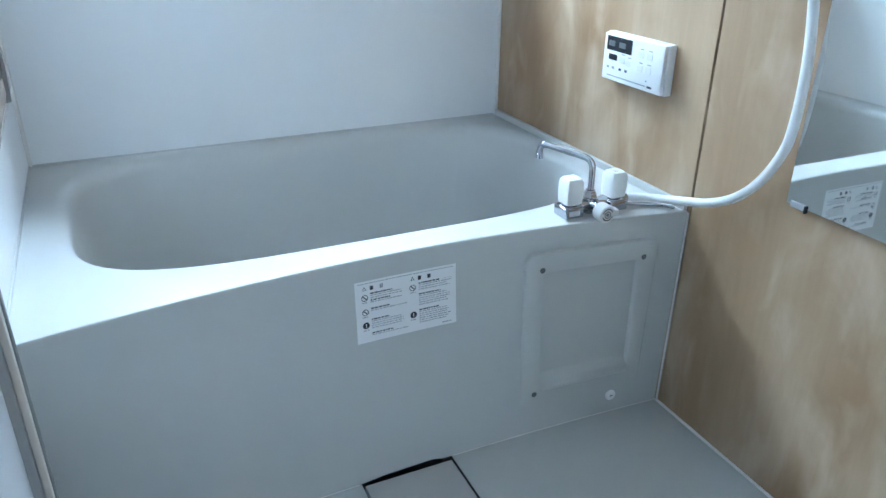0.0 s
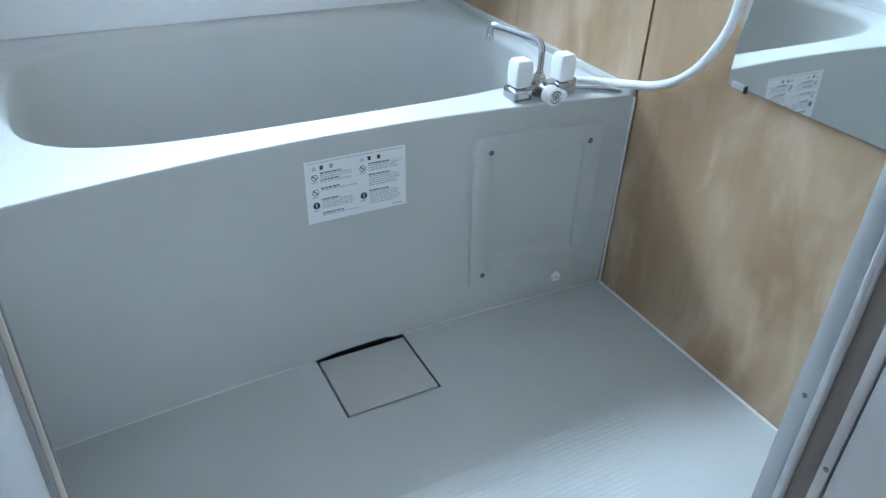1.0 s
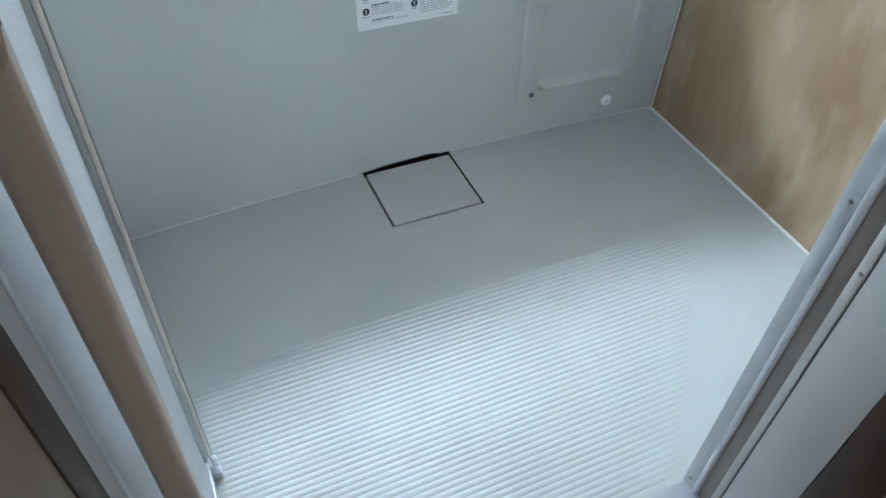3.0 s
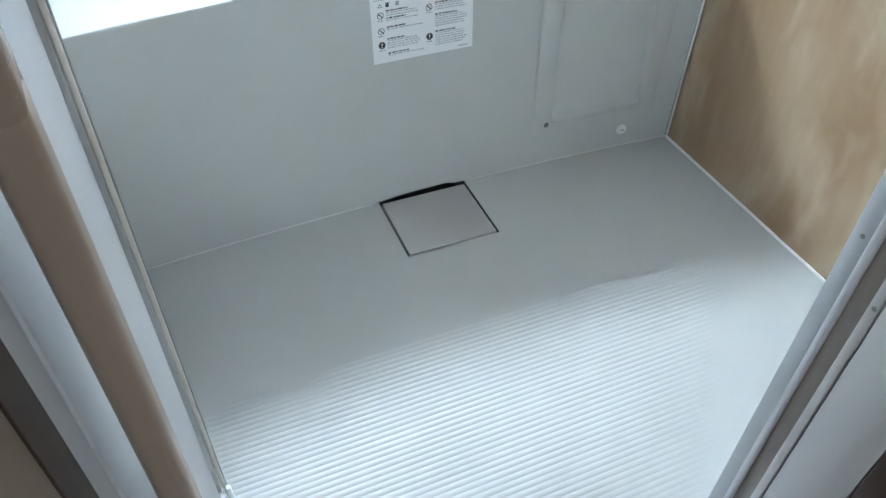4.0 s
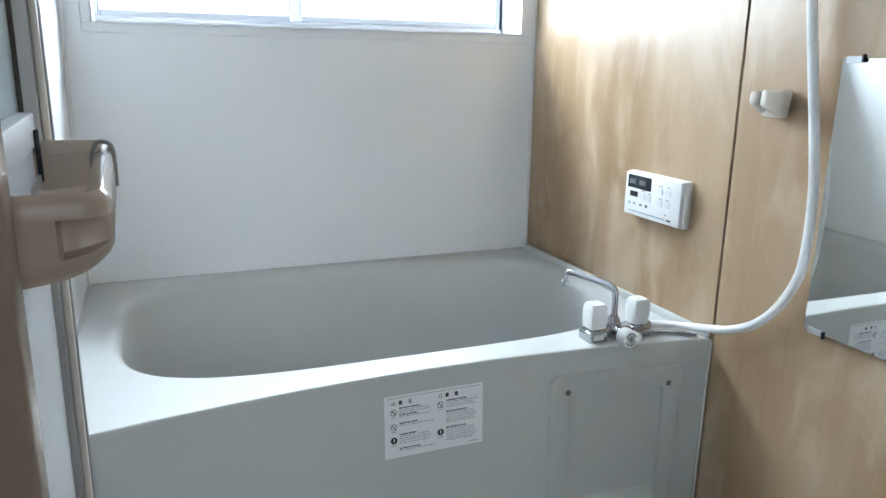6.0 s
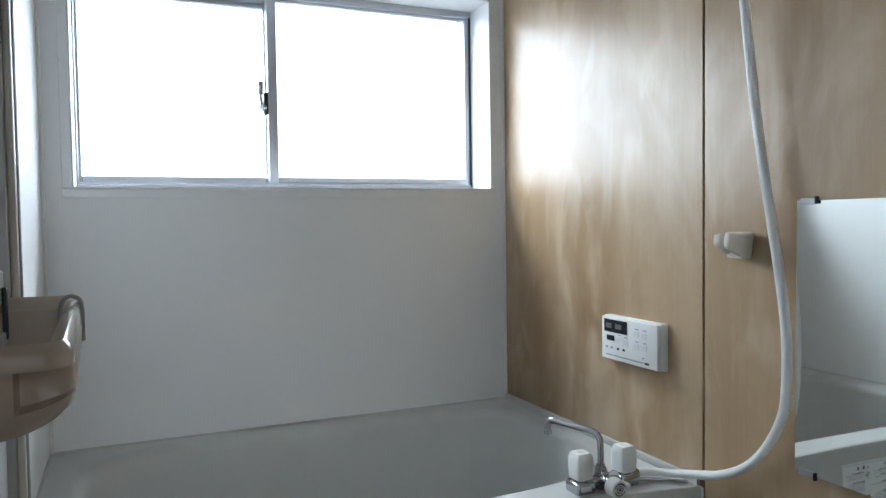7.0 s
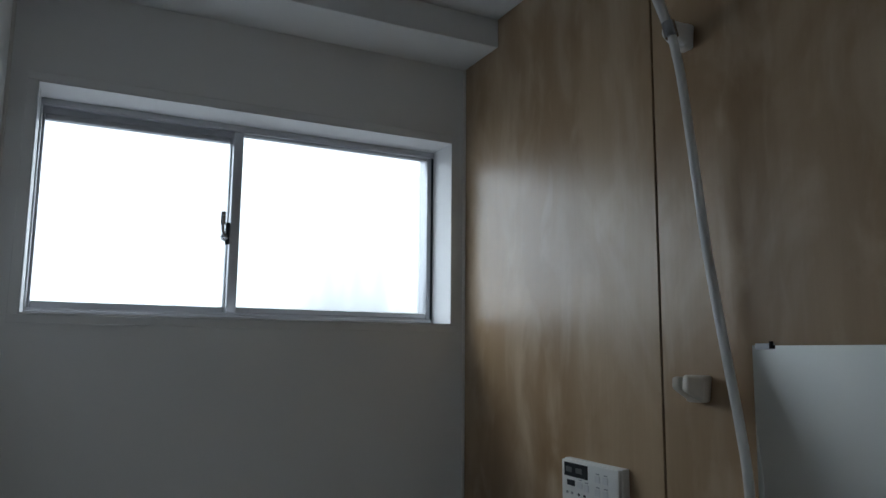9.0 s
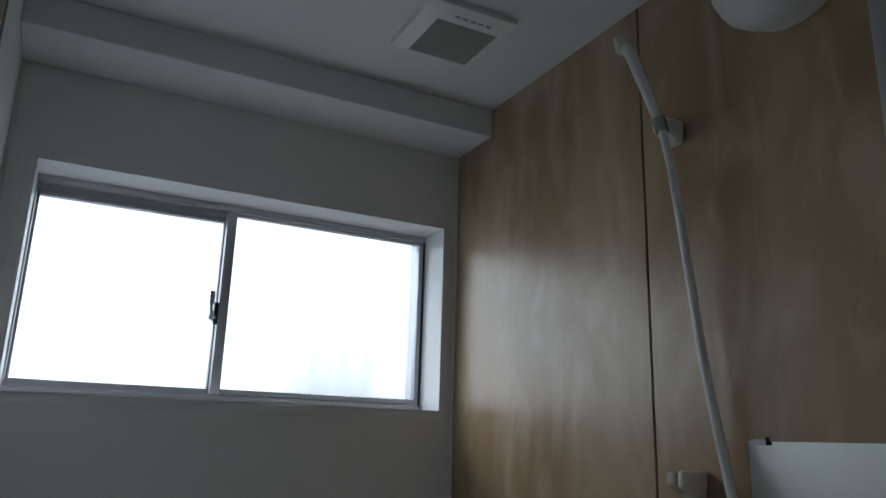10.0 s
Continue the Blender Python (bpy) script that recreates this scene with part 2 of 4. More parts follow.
# ---- the large structure ----
def build_shell():
    # window wall: four pieces round the opening, joined
    bm = bmesh.new()
    T = 1.16
    add_box(bm, (XW - 0.1, YN, -0.3), (WX0, T, 2.3))
    add_box(bm, (WX1, YN, -0.3), (XE + 0.1, T, 2.3))
    add_box(bm, (WX0, YN, -0.3), (WX1, T, WZ0))
    add_box(bm, (WX0, YN, WZ1), (WX1, T, 2.3))
    structure("wall_north", bm, WALL_WHITE, "white satin bathroom wall panel round a frosted window", "wall")
    structure("wall_west", box((XW - 0.1, YS - 0.1, -0.3), (XW, YN, 2.3)), WALL_WHITE, "white satin side wall of the bathroom", "wall")
    # door wall
    bm = bmesh.new()
    add_box(bm, (XW, YS - 0.1, -0.3), (DX0 - 0.02, YS, 2.3))
    add_box(bm, (DX1 + 0.02, YS - 0.1, -0.3), (XE + 0.1, YS, 2.3))
    add_box(bm, (DX0 - 0.02, YS - 0.1, 1.88), (DX1 + 0.02, YS, 2.3))
    structure("wall_south", bm, WALL_WHITE, "white wall panel round the folding door", "wall")
    # maple wall: a dark backing with two laminate panels and a thin open joint
    east = structure("wall_east", box((0.012, YS, -0.3), (0.1, YN, 2.3)), DARK, "pale maple-grain laminate accent wall with an upright joint", "wall")
    for lo, hi in ((YS, 0.1265), (0.1305, YN)):
        part("panel", box((0.0, lo + 0.0005, -0.02), (0.0115, hi - 0.0005, ZC + 0.01), 0.0012, 1), WOOD, east)
    # ceiling and the boxed beam over the window
    structure("ceiling", box((XW, YS, ZC), (XE, YN, ZC + 0.08)), CEIL_WHITE, "plain white bathroom ceiling panel", "ceiling")
    structure("ceiling_beam", box((XW, 0.737, 1.856), (XE, YN, ZC - 0.001), 0.002, 1), CEIL_WHITE, "white boxed beam along the window wall", "beam")
    bm = bmesh.new()
    for x, y in ((-0.004, YN - 0.004), (XW + 0.004, YN - 0.004)):
        add_box(bm, (x - 0.004, y - 0.004, RIM), (x + 0.004, y + 0.004, 1.856), 0.002, 1)
    structure("corner_trim", bm, SEAL, "thin white corner beading", "trim")


def build_floor():
    """The washing floor: fine cross ribs, and a rectangular hole for the drain."""
    PIT = 0.2
    pitch, first, last = RIB_PITCH, -0.646, -0.205
    n = int((last - first) / pitch)
    ribs = [first + pitch * k + RIB_GROOVE * f for k in range(n) for f in (0.0, 0.36, 0.64, 1.0)]
    ys = [YS, *ribs, *span(ribs[-1], DRY0, 4)[1:], DRY1, PIT, 0.22]
    xs = sorted(span(XW, DRX0, 14) + span(DRX0, DRX1, 6)[1:] + span(DRX1, XE, 18)[1:])
    low = {round(v, 6) for k in (1, 2) for v in ribs[k::4]}

    def at(x, y):
        # the ribs die away towards the side walls and the drain
        far = -0.24 + 0.9 * (y + 0.36)
        edge = min(1.0, max(0.0, (x - XW - 0.03) / 0.03), max(0.0, (far - x) / 0.1))
        fade = min(1.0, max(0.0, (last - y) / 0.05))
        return (x, y, -RIB_DEPTH * edge * fade if round(y, 6) in low else 0.0)

    bm = grid(xs, ys, at)
    gone = [f for f in bm.faces if DRX0 < f.calc_center_median().x < DRX1 and DRY0 < f.calc_center_median().y < PIT]
    bmesh.ops.delete(bm, geom=gone, context="FACES")
    floor = structure("floor", bm, FLOOR, "light grey moulded bathroom floor with fine anti-slip ribs", "floor")
    # drain pit, run back under the apron; its dark colour stands for shade
    bm = bmesh.new()
    add_box(bm, (DRX0 - 0.003, DRY0 - 0.003, -0.06), (DRX1 + 0.003, PIT + 0.003, -0.055))
    for lo, hi in (((DRX0 - 0.003, DRY0, -0.055), (DRX0, PIT, -0.0015)), ((DRX1, DRY0, -0.055), (DRX1 + 0.003, PIT, -0.0015)),
                   ((DRX0, DRY0 - 0.003, -0.055), (DRX1, DRY0, -0.0015)), ((DRX0, PIT, -0.055), (DRX1, PIT + 0.003, -0.0015))):
        add_box(bm, lo, hi)
    part("drain_pit", bm, PIT_SHADE, floor, "drain recess coloured dark for the shade under the apron")
    tagged(mesh_object("drain_cover", box((DRX0 + 0.0045, DRY0 + 0.0035, -0.012), (DRX1 - 0.0045, 0.144, 0.0012), 0.0015, 2), COVER),
           "flat beige-grey plastic drain cover set in the floor", "drain cover")
    # sealant along the maple wall and in the corner of the apron
    structure("floor_seal", tube([(-0.002, YS, 0.001), (-0.002, 0.134, 0.001)], 0.0032, 8), SEAL, "thin white sealant line along the maple wall", "trim")
    structure("apron_seal", tube([(-0.002, 0.1335, 0.0), (-0.002, 0.129, RIM - 0.004)], 0.0022, 8), SEAL, "thin white sealant line beside the tub apron", "trim")
    structure("apron_foot_seal", tube([(x, bottom_y(x) - 0.001, 0.0005) for x in span(-0.5, -0.003, 14)], 0.0009, 8), SEAL, "thin pale sealant line at the apron's foot", "trim")
    structure("apron_foot_seal", tube([(x, bottom_y(x) - 0.001, 0.0005) for x in span(XW + 0.003, -0.7, 14)], 0.0009, 8), SEAL, "thin pale sealant line at the apron's foot", "trim")
    return floor


def top_y(x):
    return 0.184 - 0.17 * (x + 0.56) ** 2


def bottom_y(x):
    return 0.155 - 0.065 * (x + 0.5) ** 2


def apron_y(x, z):
    f = min(max(z / RIM, 0), 1)
    return bottom_y(x) * (1 - f) + top_y(x) * f


def build_tub():
    tub = thing("bathtub", (-0.6, 0.55, 0.0), "off-white moulded bathtub with a curved wide deck and grey apron", "bathtub")
    N = 128
    cx, cy = -0.585, 0.585
    angles = [2 * math.pi * k / N for k in range(N)]

    def opening(a, grow=0.0, squareness=4.0):
        c, s = math.cos(a), math.sin(a)
        rx, ry = 0.53 + grow, (0.3 if s > 0 else 0.322) + grow * 0.9
        r = (abs(c / rx) ** squareness + abs(s / ry) ** squareness) ** (-1 / squareness)
        return cx + r * c, cy + r * s

    def outer(a):
        c, s = math.cos(a), math.sin(a)
        best = min([t for t in ((XE - 0.001 - cx) / c if c > 1e-6 else 9, (XW + 0.001 - cx) / c if c < -1e-6 else 9,
                                (YN - 0.001 - cy) / s if s > 1e-6 else 9)])
        if s < -1e-6:
            t = 0.3
            for _ in range(30):
                t = (top_y(cx + t * c) - cy) / s
                t = min(t, 3)
            best = min(best, t)
        return cx + best * c, cy + best * s

    # walk the corners exactly
    corners = [(XE - 0.001, YN - 0.001), (XW + 0.001, YN - 0.001), (XW + 0.001, top_y(XW)), (XE - 0.001, top_y(XE))]
    angles = sorted(set(angles) | {math.atan2(y - cy, x - cx) % (2 * math.pi) for x, y in corners})
    bm = bmesh.new()
    rings = []

    def ring(f):
        rings.append([bm.verts.new(f(a)) for a in angles])

    ring(lambda a: (*outer(a), RIM - 0.012))
    ring(lambda a: (*outer(a), RIM - 0.004))

    def inset(a, d, z):
        ox, oy = outer(a)
        ix, iy = opening(a, 0.02)
        v = Vector((ix - ox, iy - oy))
        v = v.normalized() * min(d, v.length * 0.2 * (1 + d * 30))
        return (ox + v.x, oy + v.y, z)

    ring(lambda a: inset(a, 0.0015, RIM - 0.001))
    for d in (0.004, 0.009, 0.014):
        ring(lambda a: inset(a, d, RIM))
    ring(lambda a: (*opening(a, 0.012 + 0.032 * (0.5 + 0.5 * math.sin(a)) ** 1.5 + 0.009), RIM))
    ring(lambda a: (*opening(a, 0.012 + 0.032 * (0.5 + 0.5 * math.sin(a)) ** 1.5 + 0.004), RIM))
    # rounded lip: tight at the front, broad and soft at the back
    for k in range(9):
        q = k / 8 * math.pi / 2

        def lip(a, q=q):
            soft = 0.5 + 0.5 * math.sin(a)
            r = 0.012 + 0.032 * soft ** 1.5
            x, y = opening(a, r * (1 - math.sin(q)) + 0.001)
            return (x, y, RIM - r * (1 - math.cos(q)))
        ring(lip)
    # basin walls, then the rounded foot and the floor
    for z, shrink in ((0.38, 0.004), (0.3, 0.01), (0.2, 0.02), (0.1, 0.034), (0.04, 0.05), (0.0, 0.075), (-0.02, 0.11), (-0.032, 0.16), (-0.036, 0.22)):
        ring(lambda a: (*opening(a, -shrink, 3.4), z))
    for x_rings in zip(rings, rings[1:]):
        a, b = x_rings
        for k in range(len(angles)):
            j = (k + 1) % len(angles)
            bm.faces.new((a[k], a[j], b[j], b[k]))
    bm.faces.new(rings[-1])
    part("basin", bm, TUB, tub)
    # raised lip where the deck meets the walls
    bm = bmesh.new()
    add_tube(bm, [(XW + 0.002, YN - 0.001, RIM), (XE - 0.012, YN - 0.001, RIM)], 0.0035, 8)
    add_box(bm, (XE - 0.011, 0.135, RIM - 0.001), (XE - 0.0005, YN - 0.008, RIM + 0.016), 0.003, 2)
    add_tube(bm, [(XW + 0.001, 0.118, RIM), (XW + 0.001, YN - 0.002, RIM)], 0.0035, 8)
    part("wall_lip", bm, TUB, tub)
    # apron: outer face, rounded top edge, notch over the drain
    xs = span(XW + 0.001, XE - 0.003, 150)
    rows = [0.0, 0.012, 0.03, 0.05, 0.15, 0.25, 0.35, 0.42, 0.448, RIM - 0.0045]

    def face(x, z):
        y = apron_y(x, z)
        u = (x - DRX0 - 0.004) / (DRX1 - DRX0 - 0.022)
        if z < 0.05 and 0 < u < 1:
            arch = 0.0065 * min(1.0, 4 * u, 7 * (1 - u)) * (0.55 + 0.45 * u)
            z = arch + z * (1 - arch / 0.05)
        return (x, y, z)

    bm = grid(xs, rows, face)
    # inner skin closes the sheet
    geom = bmesh.ops.extrude_face_region(bm, geom=list(bm.faces))
    bmesh.ops.translate(bm, vec=(0, 0.006, 0), verts=[g for g in geom["geom"] if isinstance(g, bmesh.types.BMVert)])
    apron = part("apron", bm, APRON, tub, "matt grey-white curved apron")

    # access panel pressed into the apron
    def frame_ring(x0, x1, z0, z1, r, n=6):
        out = []
        for ccx, ccz, a0 in ((x1 - r, z1 - r, 0), (x0 + r, z1 - r, 90), (x0 + r, z0 + r, 180), (x1 - r, z0 + r, 270)):
            for k in range(n + 1):
                a = radians(a0 + 90 * k / n)
                out.append((ccx + r * math.cos(a), ccz + r * math.sin(a)))
        return out

    bm = bmesh.new()
    levels = [((-0.3495, -0.0605, 0.062, 0.414, 0.019), 0.002), ((-0.3485, -0.0615, 0.063, 0.413, 0.018), -0.005), ((-0.3465, -0.0635, 0.065, 0.411, 0.016), -0.0085),
              ((-0.3425, -0.0675, 0.069, 0.407, 0.013), -0.0095), ((-0.312, -0.099, 0.108, 0.3745, 0.014), -0.0095), ((-0.3095, -0.1015, 0.1105, 0.372, 0.012), -0.008),
              ((-0.3075, -0.1035, 0.1125, 0.37, 0.011), 0.001), ((-0.3055, -0.1055, 0.1145, 0.368, 0.01), 0.0028), ((-0.296, -0.115, 0.122, 0.3585, 0.008), 0.003)]

    def low(z):
        """The raised frame runs out flush towards the foot."""
        f = min(1.0, max(0.0, (z - 0.066) / 0.05))
        return f * f * (3 - 2 * f)

    rr = [[bm.verts.new((x, apron_y(x, z) + (off * low(z) - 0.0004 * (1 - low(z)) if off < 0 else off), z)) for x, z in frame_ring(*dims)] for dims, off in levels]
    for a, b in zip(rr, rr[1:]):
        for k in range(len(a)):
            j = (k + 1) % len(a)
            bm.faces.new((a[k], a[j], b[j], b[k]))
    bm.faces.new(rr[-1])
    part("access_panel", bm, APRON, apron, "raised grey access panel with rounded corners")
    # the grip ledge at the panel's foot
    xs2 = span(-0.311, -0.094, 30)
    prof = [(0.004, 0.158), (0.0015, 0.15), (-0.001, 0.14), (-0.005, 0.131), (-0.011, 0.1255), (-0.0165, 0.1235), (-0.0205, 0.1205), (-0.0215, 0.1165), (-0.019, 0.112),
            (-0.012, 0.107), (-0.005, 0.1015), (0.002, 0.097)]
    bm = bmesh.new()
    cols = []
    for x in xs2:
        e = min(1.0, (x + 0.313) / 0.018, (-0.092 - x) / 0.022)
        e = math.sin(max(e, 0.0) * math.pi / 2)
        cols.append([bm.verts.new((x, apron_y(x, z) + (d * e if d < 0 else d), z)) for d, z in prof])
    for a, b in zip(cols, cols[1:]):
        for k in range(len(prof) - 1):
            bm.faces.new((a[k], a[k + 1], b[k + 1], b[k]))
    part("grip_ledge", bm, APRON, apron)
    for x, z in ((-0.314, 0.3785), (-0.0925, 0.3755), (-0.319, 0.0985)):
        m = Matrix.Translation((x, apron_y(x, z) - 0.0088 * low(z), z)) @ pose(0, 0, 0, 90)
        part("screw", lathe([(0.0058, 0.0), (0.0058, 0.0012), (0.0048, 0.0018), (0.0014, 0.0016), (0.0011, 0.0008)], m, 14), SCREW, apron, "dark grey recessed screw")
    m = Matrix.Translation((-0.1256, apron_y(-0.1256, 0.0435), 0.0435)) @ pose(0, 0, 0, 90)
    plug = part("plug", lathe([(0.012, -0.001), (0.012, 0.003), (0.0105, 0.005), (0.004, 0.0052), (0.0035, 0.004)], m, 20), WHITE_PLASTIC, apron, "round white plastic plug")
    yy = apron_y(-0.1256, 0.0435) - 0.0054
    part("slot", box((-0.1296, yy, 0.0425), (-0.1216, yy + 0.001, 0.0445)), RUBBER, plug, "dark coin slot")
    return tub


def build_label():
    x0, x1, z0, z1 = -0.6835, -0.49, 0.302, 0.421
    lab = thing("warning_label", (-0.585, 0.175, z0), "white rectangular warning sticker with small black print on the apron", "sticker")
    xs = span(x0, x1, 10)
    part("paper", grid(xs, span(z0, z1, 6), lambda x, z: (x, apron_y(x, z) - 0.0012, z)), PAPER, lab)
    off = 0.0018

    def bar(u0, v0, u1, v1, mat, name="print_line"):
        """A bar in the sticker's own span: u across, v down, 0 to 1."""
        a, b = x0 + (x1 - x0) * u0, x0 + (x1 - x0) * u1
        c, d = z1 - (z1 - z0) * v1, z1 - (z1 - z0) * v0
        part(name, grid(span(a, b, 2), [c, d], lambda x, z: (x, apron_y(x, z) - off, z)), mat, lab)

    def disc(u, v, r, mat, name, sides=20, ring=0.0, lift=0.0):
        cxx, cz = x0 + (x1 - x0) * u, z1 - (z1 - z0) * v
        bm = bmesh.new()
        vs = [(cxx + r * math.cos(2 * math.pi * k / sides + math.pi / 2), cz + r * math.sin(2 * math.pi * k / sides + math.pi / 2)) for k in range(sides)]
        o = [bm.verts.new((x, apron_y(x, z) - off - lift, z)) for x, z in vs]
        if ring:
            i = [bm.verts.new((cxx + (x - cxx) * ring, apron_y(x, z) - off - lift, cz + (z - cz) * ring)) for x, z in vs]
            for k in range(sides):
                bm.faces.new((o[k], o[(k + 1) % sides], i[(k + 1) % sides], i[k]))
        else:
            bm.faces.new(o)
        part(name, bm, mat, lab)

    def line(u0, v0, u1, v1, mat, rng, name="print_line"):
        """One line of fine print, broken into short marks."""
        bm = bmesh.new()
        u = u0
        while u < u1:
            w = min(rng.uniform(0.012, 0.034), u1 - u)
            a, b = x0 + (x1 - x0) * u, x0 + (x1 - x0) * (u + w)
            c, d = z1 - (z1 - z0) * v1, z1 - (z1 - z0) * v0
            bm.faces.new([bm.verts.new((x, apron_y(x, z) - off, z)) for x, z in ((a, c), (b, c), (b, d), (a, d))])
            u += w + rng.uniform(0.004, 0.012)
        part(name, bm, mat, lab)

    rng = random.Random(4)
    line(0.03, 0.03, 0.97, 0.042, INK_GREY, rng)
    for u in (0.09, 0.56):
        disc(u, 0.125, 0.0048, INK, "warning_triangle", 3, 0.62)
        for k, mat in ((0.06, INK), (0.155, INK_GREY if u < 0.3 else INK)):
            bar(u + k - 0.006, 0.085, u + k + 0.026, 0.15, mat, "heading_mark")
            bar(u + k + 0.004, 0.1, u + k + 0.016, 0.112, PAPER, "heading_gap")
    for u, v in ((0.09, 0.265), (0.09, 0.5), (0.56, 0.265)):
        disc(u, v, 0.0062, INK, "prohibition_sign", 18, 0.8)
        cxx, cz = x0 + (x1 - x0) * u, z1 - (z1 - z0) * v
        bm = bmesh.new()
        d1, d2 = 0.0042, 0.0007
        bm.faces.new([bm.verts.new((cxx + p, apron_y(cxx + p, cz + q) - off, cz + q)) for p, q in ((-d1 - d2, d1 - d2), (-d1 + d2, d1 + d2), (d1 + d2, -d1 + d2), (d1 - d2, -d1 - d2))])
        part("slash", bm, INK, lab)
        line(u - 0.028, v + 0.068, u + 0.028, v + 0.084, INK_GREY, rng)
    for u, v in ((0.09, 0.715), (0.56, 0.715)):
        disc(u, v, 0.0066, INK, "mandatory_sign", 18)
        cxx, cz = x0 + (x1 - x0) * u, z1 - (z1 - z0) * v
        for lo, hi in ((-0.0012, 0.004), (-0.004, -0.0026)):
            bm = grid([cxx - 0.0009, cxx + 0.0009], [cz + lo, cz + hi], lambda x, z: (x, apron_y(x, z) - off - 0.0006, z))
            part("exclamation_mark", bm, PAPER, lab)
        line(u - 0.03, v + 0.072, u + 0.03, v + 0.088, INK_GREY, rng)
    # headings and blocks of fine print
    for u, v, n, w, heads in ((0.145, 0.195, 5, 0.36, (0, 3)), (0.145, 0.44, 2, 0.36, (0,)), (0.145, 0.62, 5, 0.33, (0,)), (0.145, 0.845, 2, 0.36, (0,)),
                              (0.62, 0.195, 4, 0.34, (0,)), (0.62, 0.375, 6, 0.34, (0,)), (0.62, 0.64, 7, 0.34, (0,))):
        for k in range(n):
            ww = w * (rng.uniform(0.5, 0.72) if k in heads else rng.uniform(0.8, 1.0))
            line(u, v + k * 0.036, u + ww, v + k * 0.036 + (0.021 if k in heads else 0.014), INK if k in heads else INK_GREY, rng)
    line(0.85, 0.94, 0.95, 0.955, INK_GREY, rng)
    for u0, u1 in ((0.86, 0.9), (0.92, 0.955)):
        bar(u0, 0.2, u1, 0.205, INK_GREY)
        bar(u0, 0.235, u1, 0.24, INK_GREY)


def build_window():
    win = thing("window_1", ((WX0 + WX1) / 2, 1.09, WZ0), "two-light sliding aluminium window with frosted glass", "window", kind="structure")
    # reveal lining and the flat trim on the wall
    bm = bmesh.new()
    t = 0.004
    add_box(bm, (WX0 - 0.0, YN - 0.004, WZ0), (WX0 + t, 1.16, WZ1))
    add_box(bm, (WX1 - t, YN - 0.004, WZ0), (WX1, 1.16, WZ1))
    add_box(bm, (WX0 + t, YN - 0.004, WZ1 - t), (WX1 - t, 1.16, WZ1))
    add_box(bm, (WX0 + t, YN - 0.006, WZ0), (WX1 - t, 1.16, WZ0 + t))
    part("reveal", bm, FRAME_WHITE, win, "white enamelled window reveal")
    bm = bmesh.new()
    w = 0.021
    add_box(bm, (WX0 - w, YN - 0.003, WZ0 - w), (WX1 + w, YN - 0.0003, WZ0 - 0.0005), 0.001, 1)
    add_box(bm, (WX0 - w, YN - 0.003, WZ0), (WX0 - 0.0005, YN - 0.0003, WZ1), 0.001, 1)
    add_box(bm, (WX1 + 0.0005, YN - 0.003, WZ0), (WX1 + w, YN - 0.0003, WZ1), 0.001, 1)
    add_box(bm, (WX0 - w, YN - 0.003, WZ1 + 0.0005), (WX1 + w, YN - 0.0003, WZ1 + w), 0.001, 1)
    part("trim", bm, WALL_WHITE, win)
    # outer frame with its two tracks
    bm = bmesh.new()
    y0, y1 = 1.05, 1.155
    a, b = WX0 + 0.004, WX1 - 0.004
    add_box(bm, (a, y0, WZ0 + 0.004), (b, y1, WZ0 + 0.016), 0.0015, 1)
    add_box(bm, (a, y0, WZ1 - 0.018), (-0.632, y1, WZ1 - 0.004), 0.0015, 1)
    add_box(bm, (-0.632, y0, WZ1 - 0.018), (b, 1.084, WZ1 - 0.004), 0.0015, 1)
    add_box(bm, (a, y0, WZ0 + 0.016), (a + 0.004, y1, WZ1 - 0.018), 0.0015, 1)
    add_box(bm, (b - 0.004, y0 + 0.034, WZ0 + 0.016), (b, y1, WZ1 - 0.018), 0.0015, 1)
    for y in (1.051, 1.083, 1.118):
        add_box(bm, (a + 0.004, y, WZ1 - (0.022 if y < 1.06 else 0.034)), (b - 0.006 if y < 1.06 else -0.632, y + 0.004, WZ1 - 0.018))
        add_box(bm, (a + 0.004, y, WZ0 + 0.016), (b - 0.006, y + 0.003, WZ0 + 0.022))
    part("window_frame", bm, ALU, win, "satin aluminium outer frame")
    part("gasket", box((b - 0.0055, 1.054, WZ0 + 0.016), (b - 0.0002, 1.08, WZ1 - 0.02)), BLACK_RUBBER, win, "black rubber side gasket")

    def sash(x0, x1, z0, z1, y, left, right, foot, head):
        bm = bmesh.new()
        d = 0.026
        add_box(bm, (x0, y, z0), (x0 + left, y + d, z1), 0.002, 2)
        add_box(bm, (x1 - right, y, z0), (x1, y + d, z1), 0.002, 2)
        add_box(bm, (x0 + left, y + 0.002, z0), (x1 - right, y + d - 0.002, z0 + foot), 0.002, 1)
        add_box(bm, (x0 + left, y + 0.002, z1 - head), (x1 - right, y + d - 0.002, z1), 0.002, 1)
        ob = part("sash", bm, ALU, win, "satin aluminium sliding sash")
        pane = part("pane", box((x0 + left - 0.003, y + 0.01, z0 + foot - 0.003), (x1 - right + 0.003, y + 0.015, z1 - head + 0.003)), GLASS, ob, "frosted glass pane")
        pane.visible_shadow = False
        return ob

    sash(-0.659, b - 0.006, WZ0 + 0.0225, WZ1 - 0.0225, 1.0555, 0.026, 0.014, 0.016, 0.008)
    sash(a + 0.0045, -0.632, WZ0 + 0.0225, WZ1 - 0.0185, 1.09, 0.006, 0.03, 0.017, 0.027)
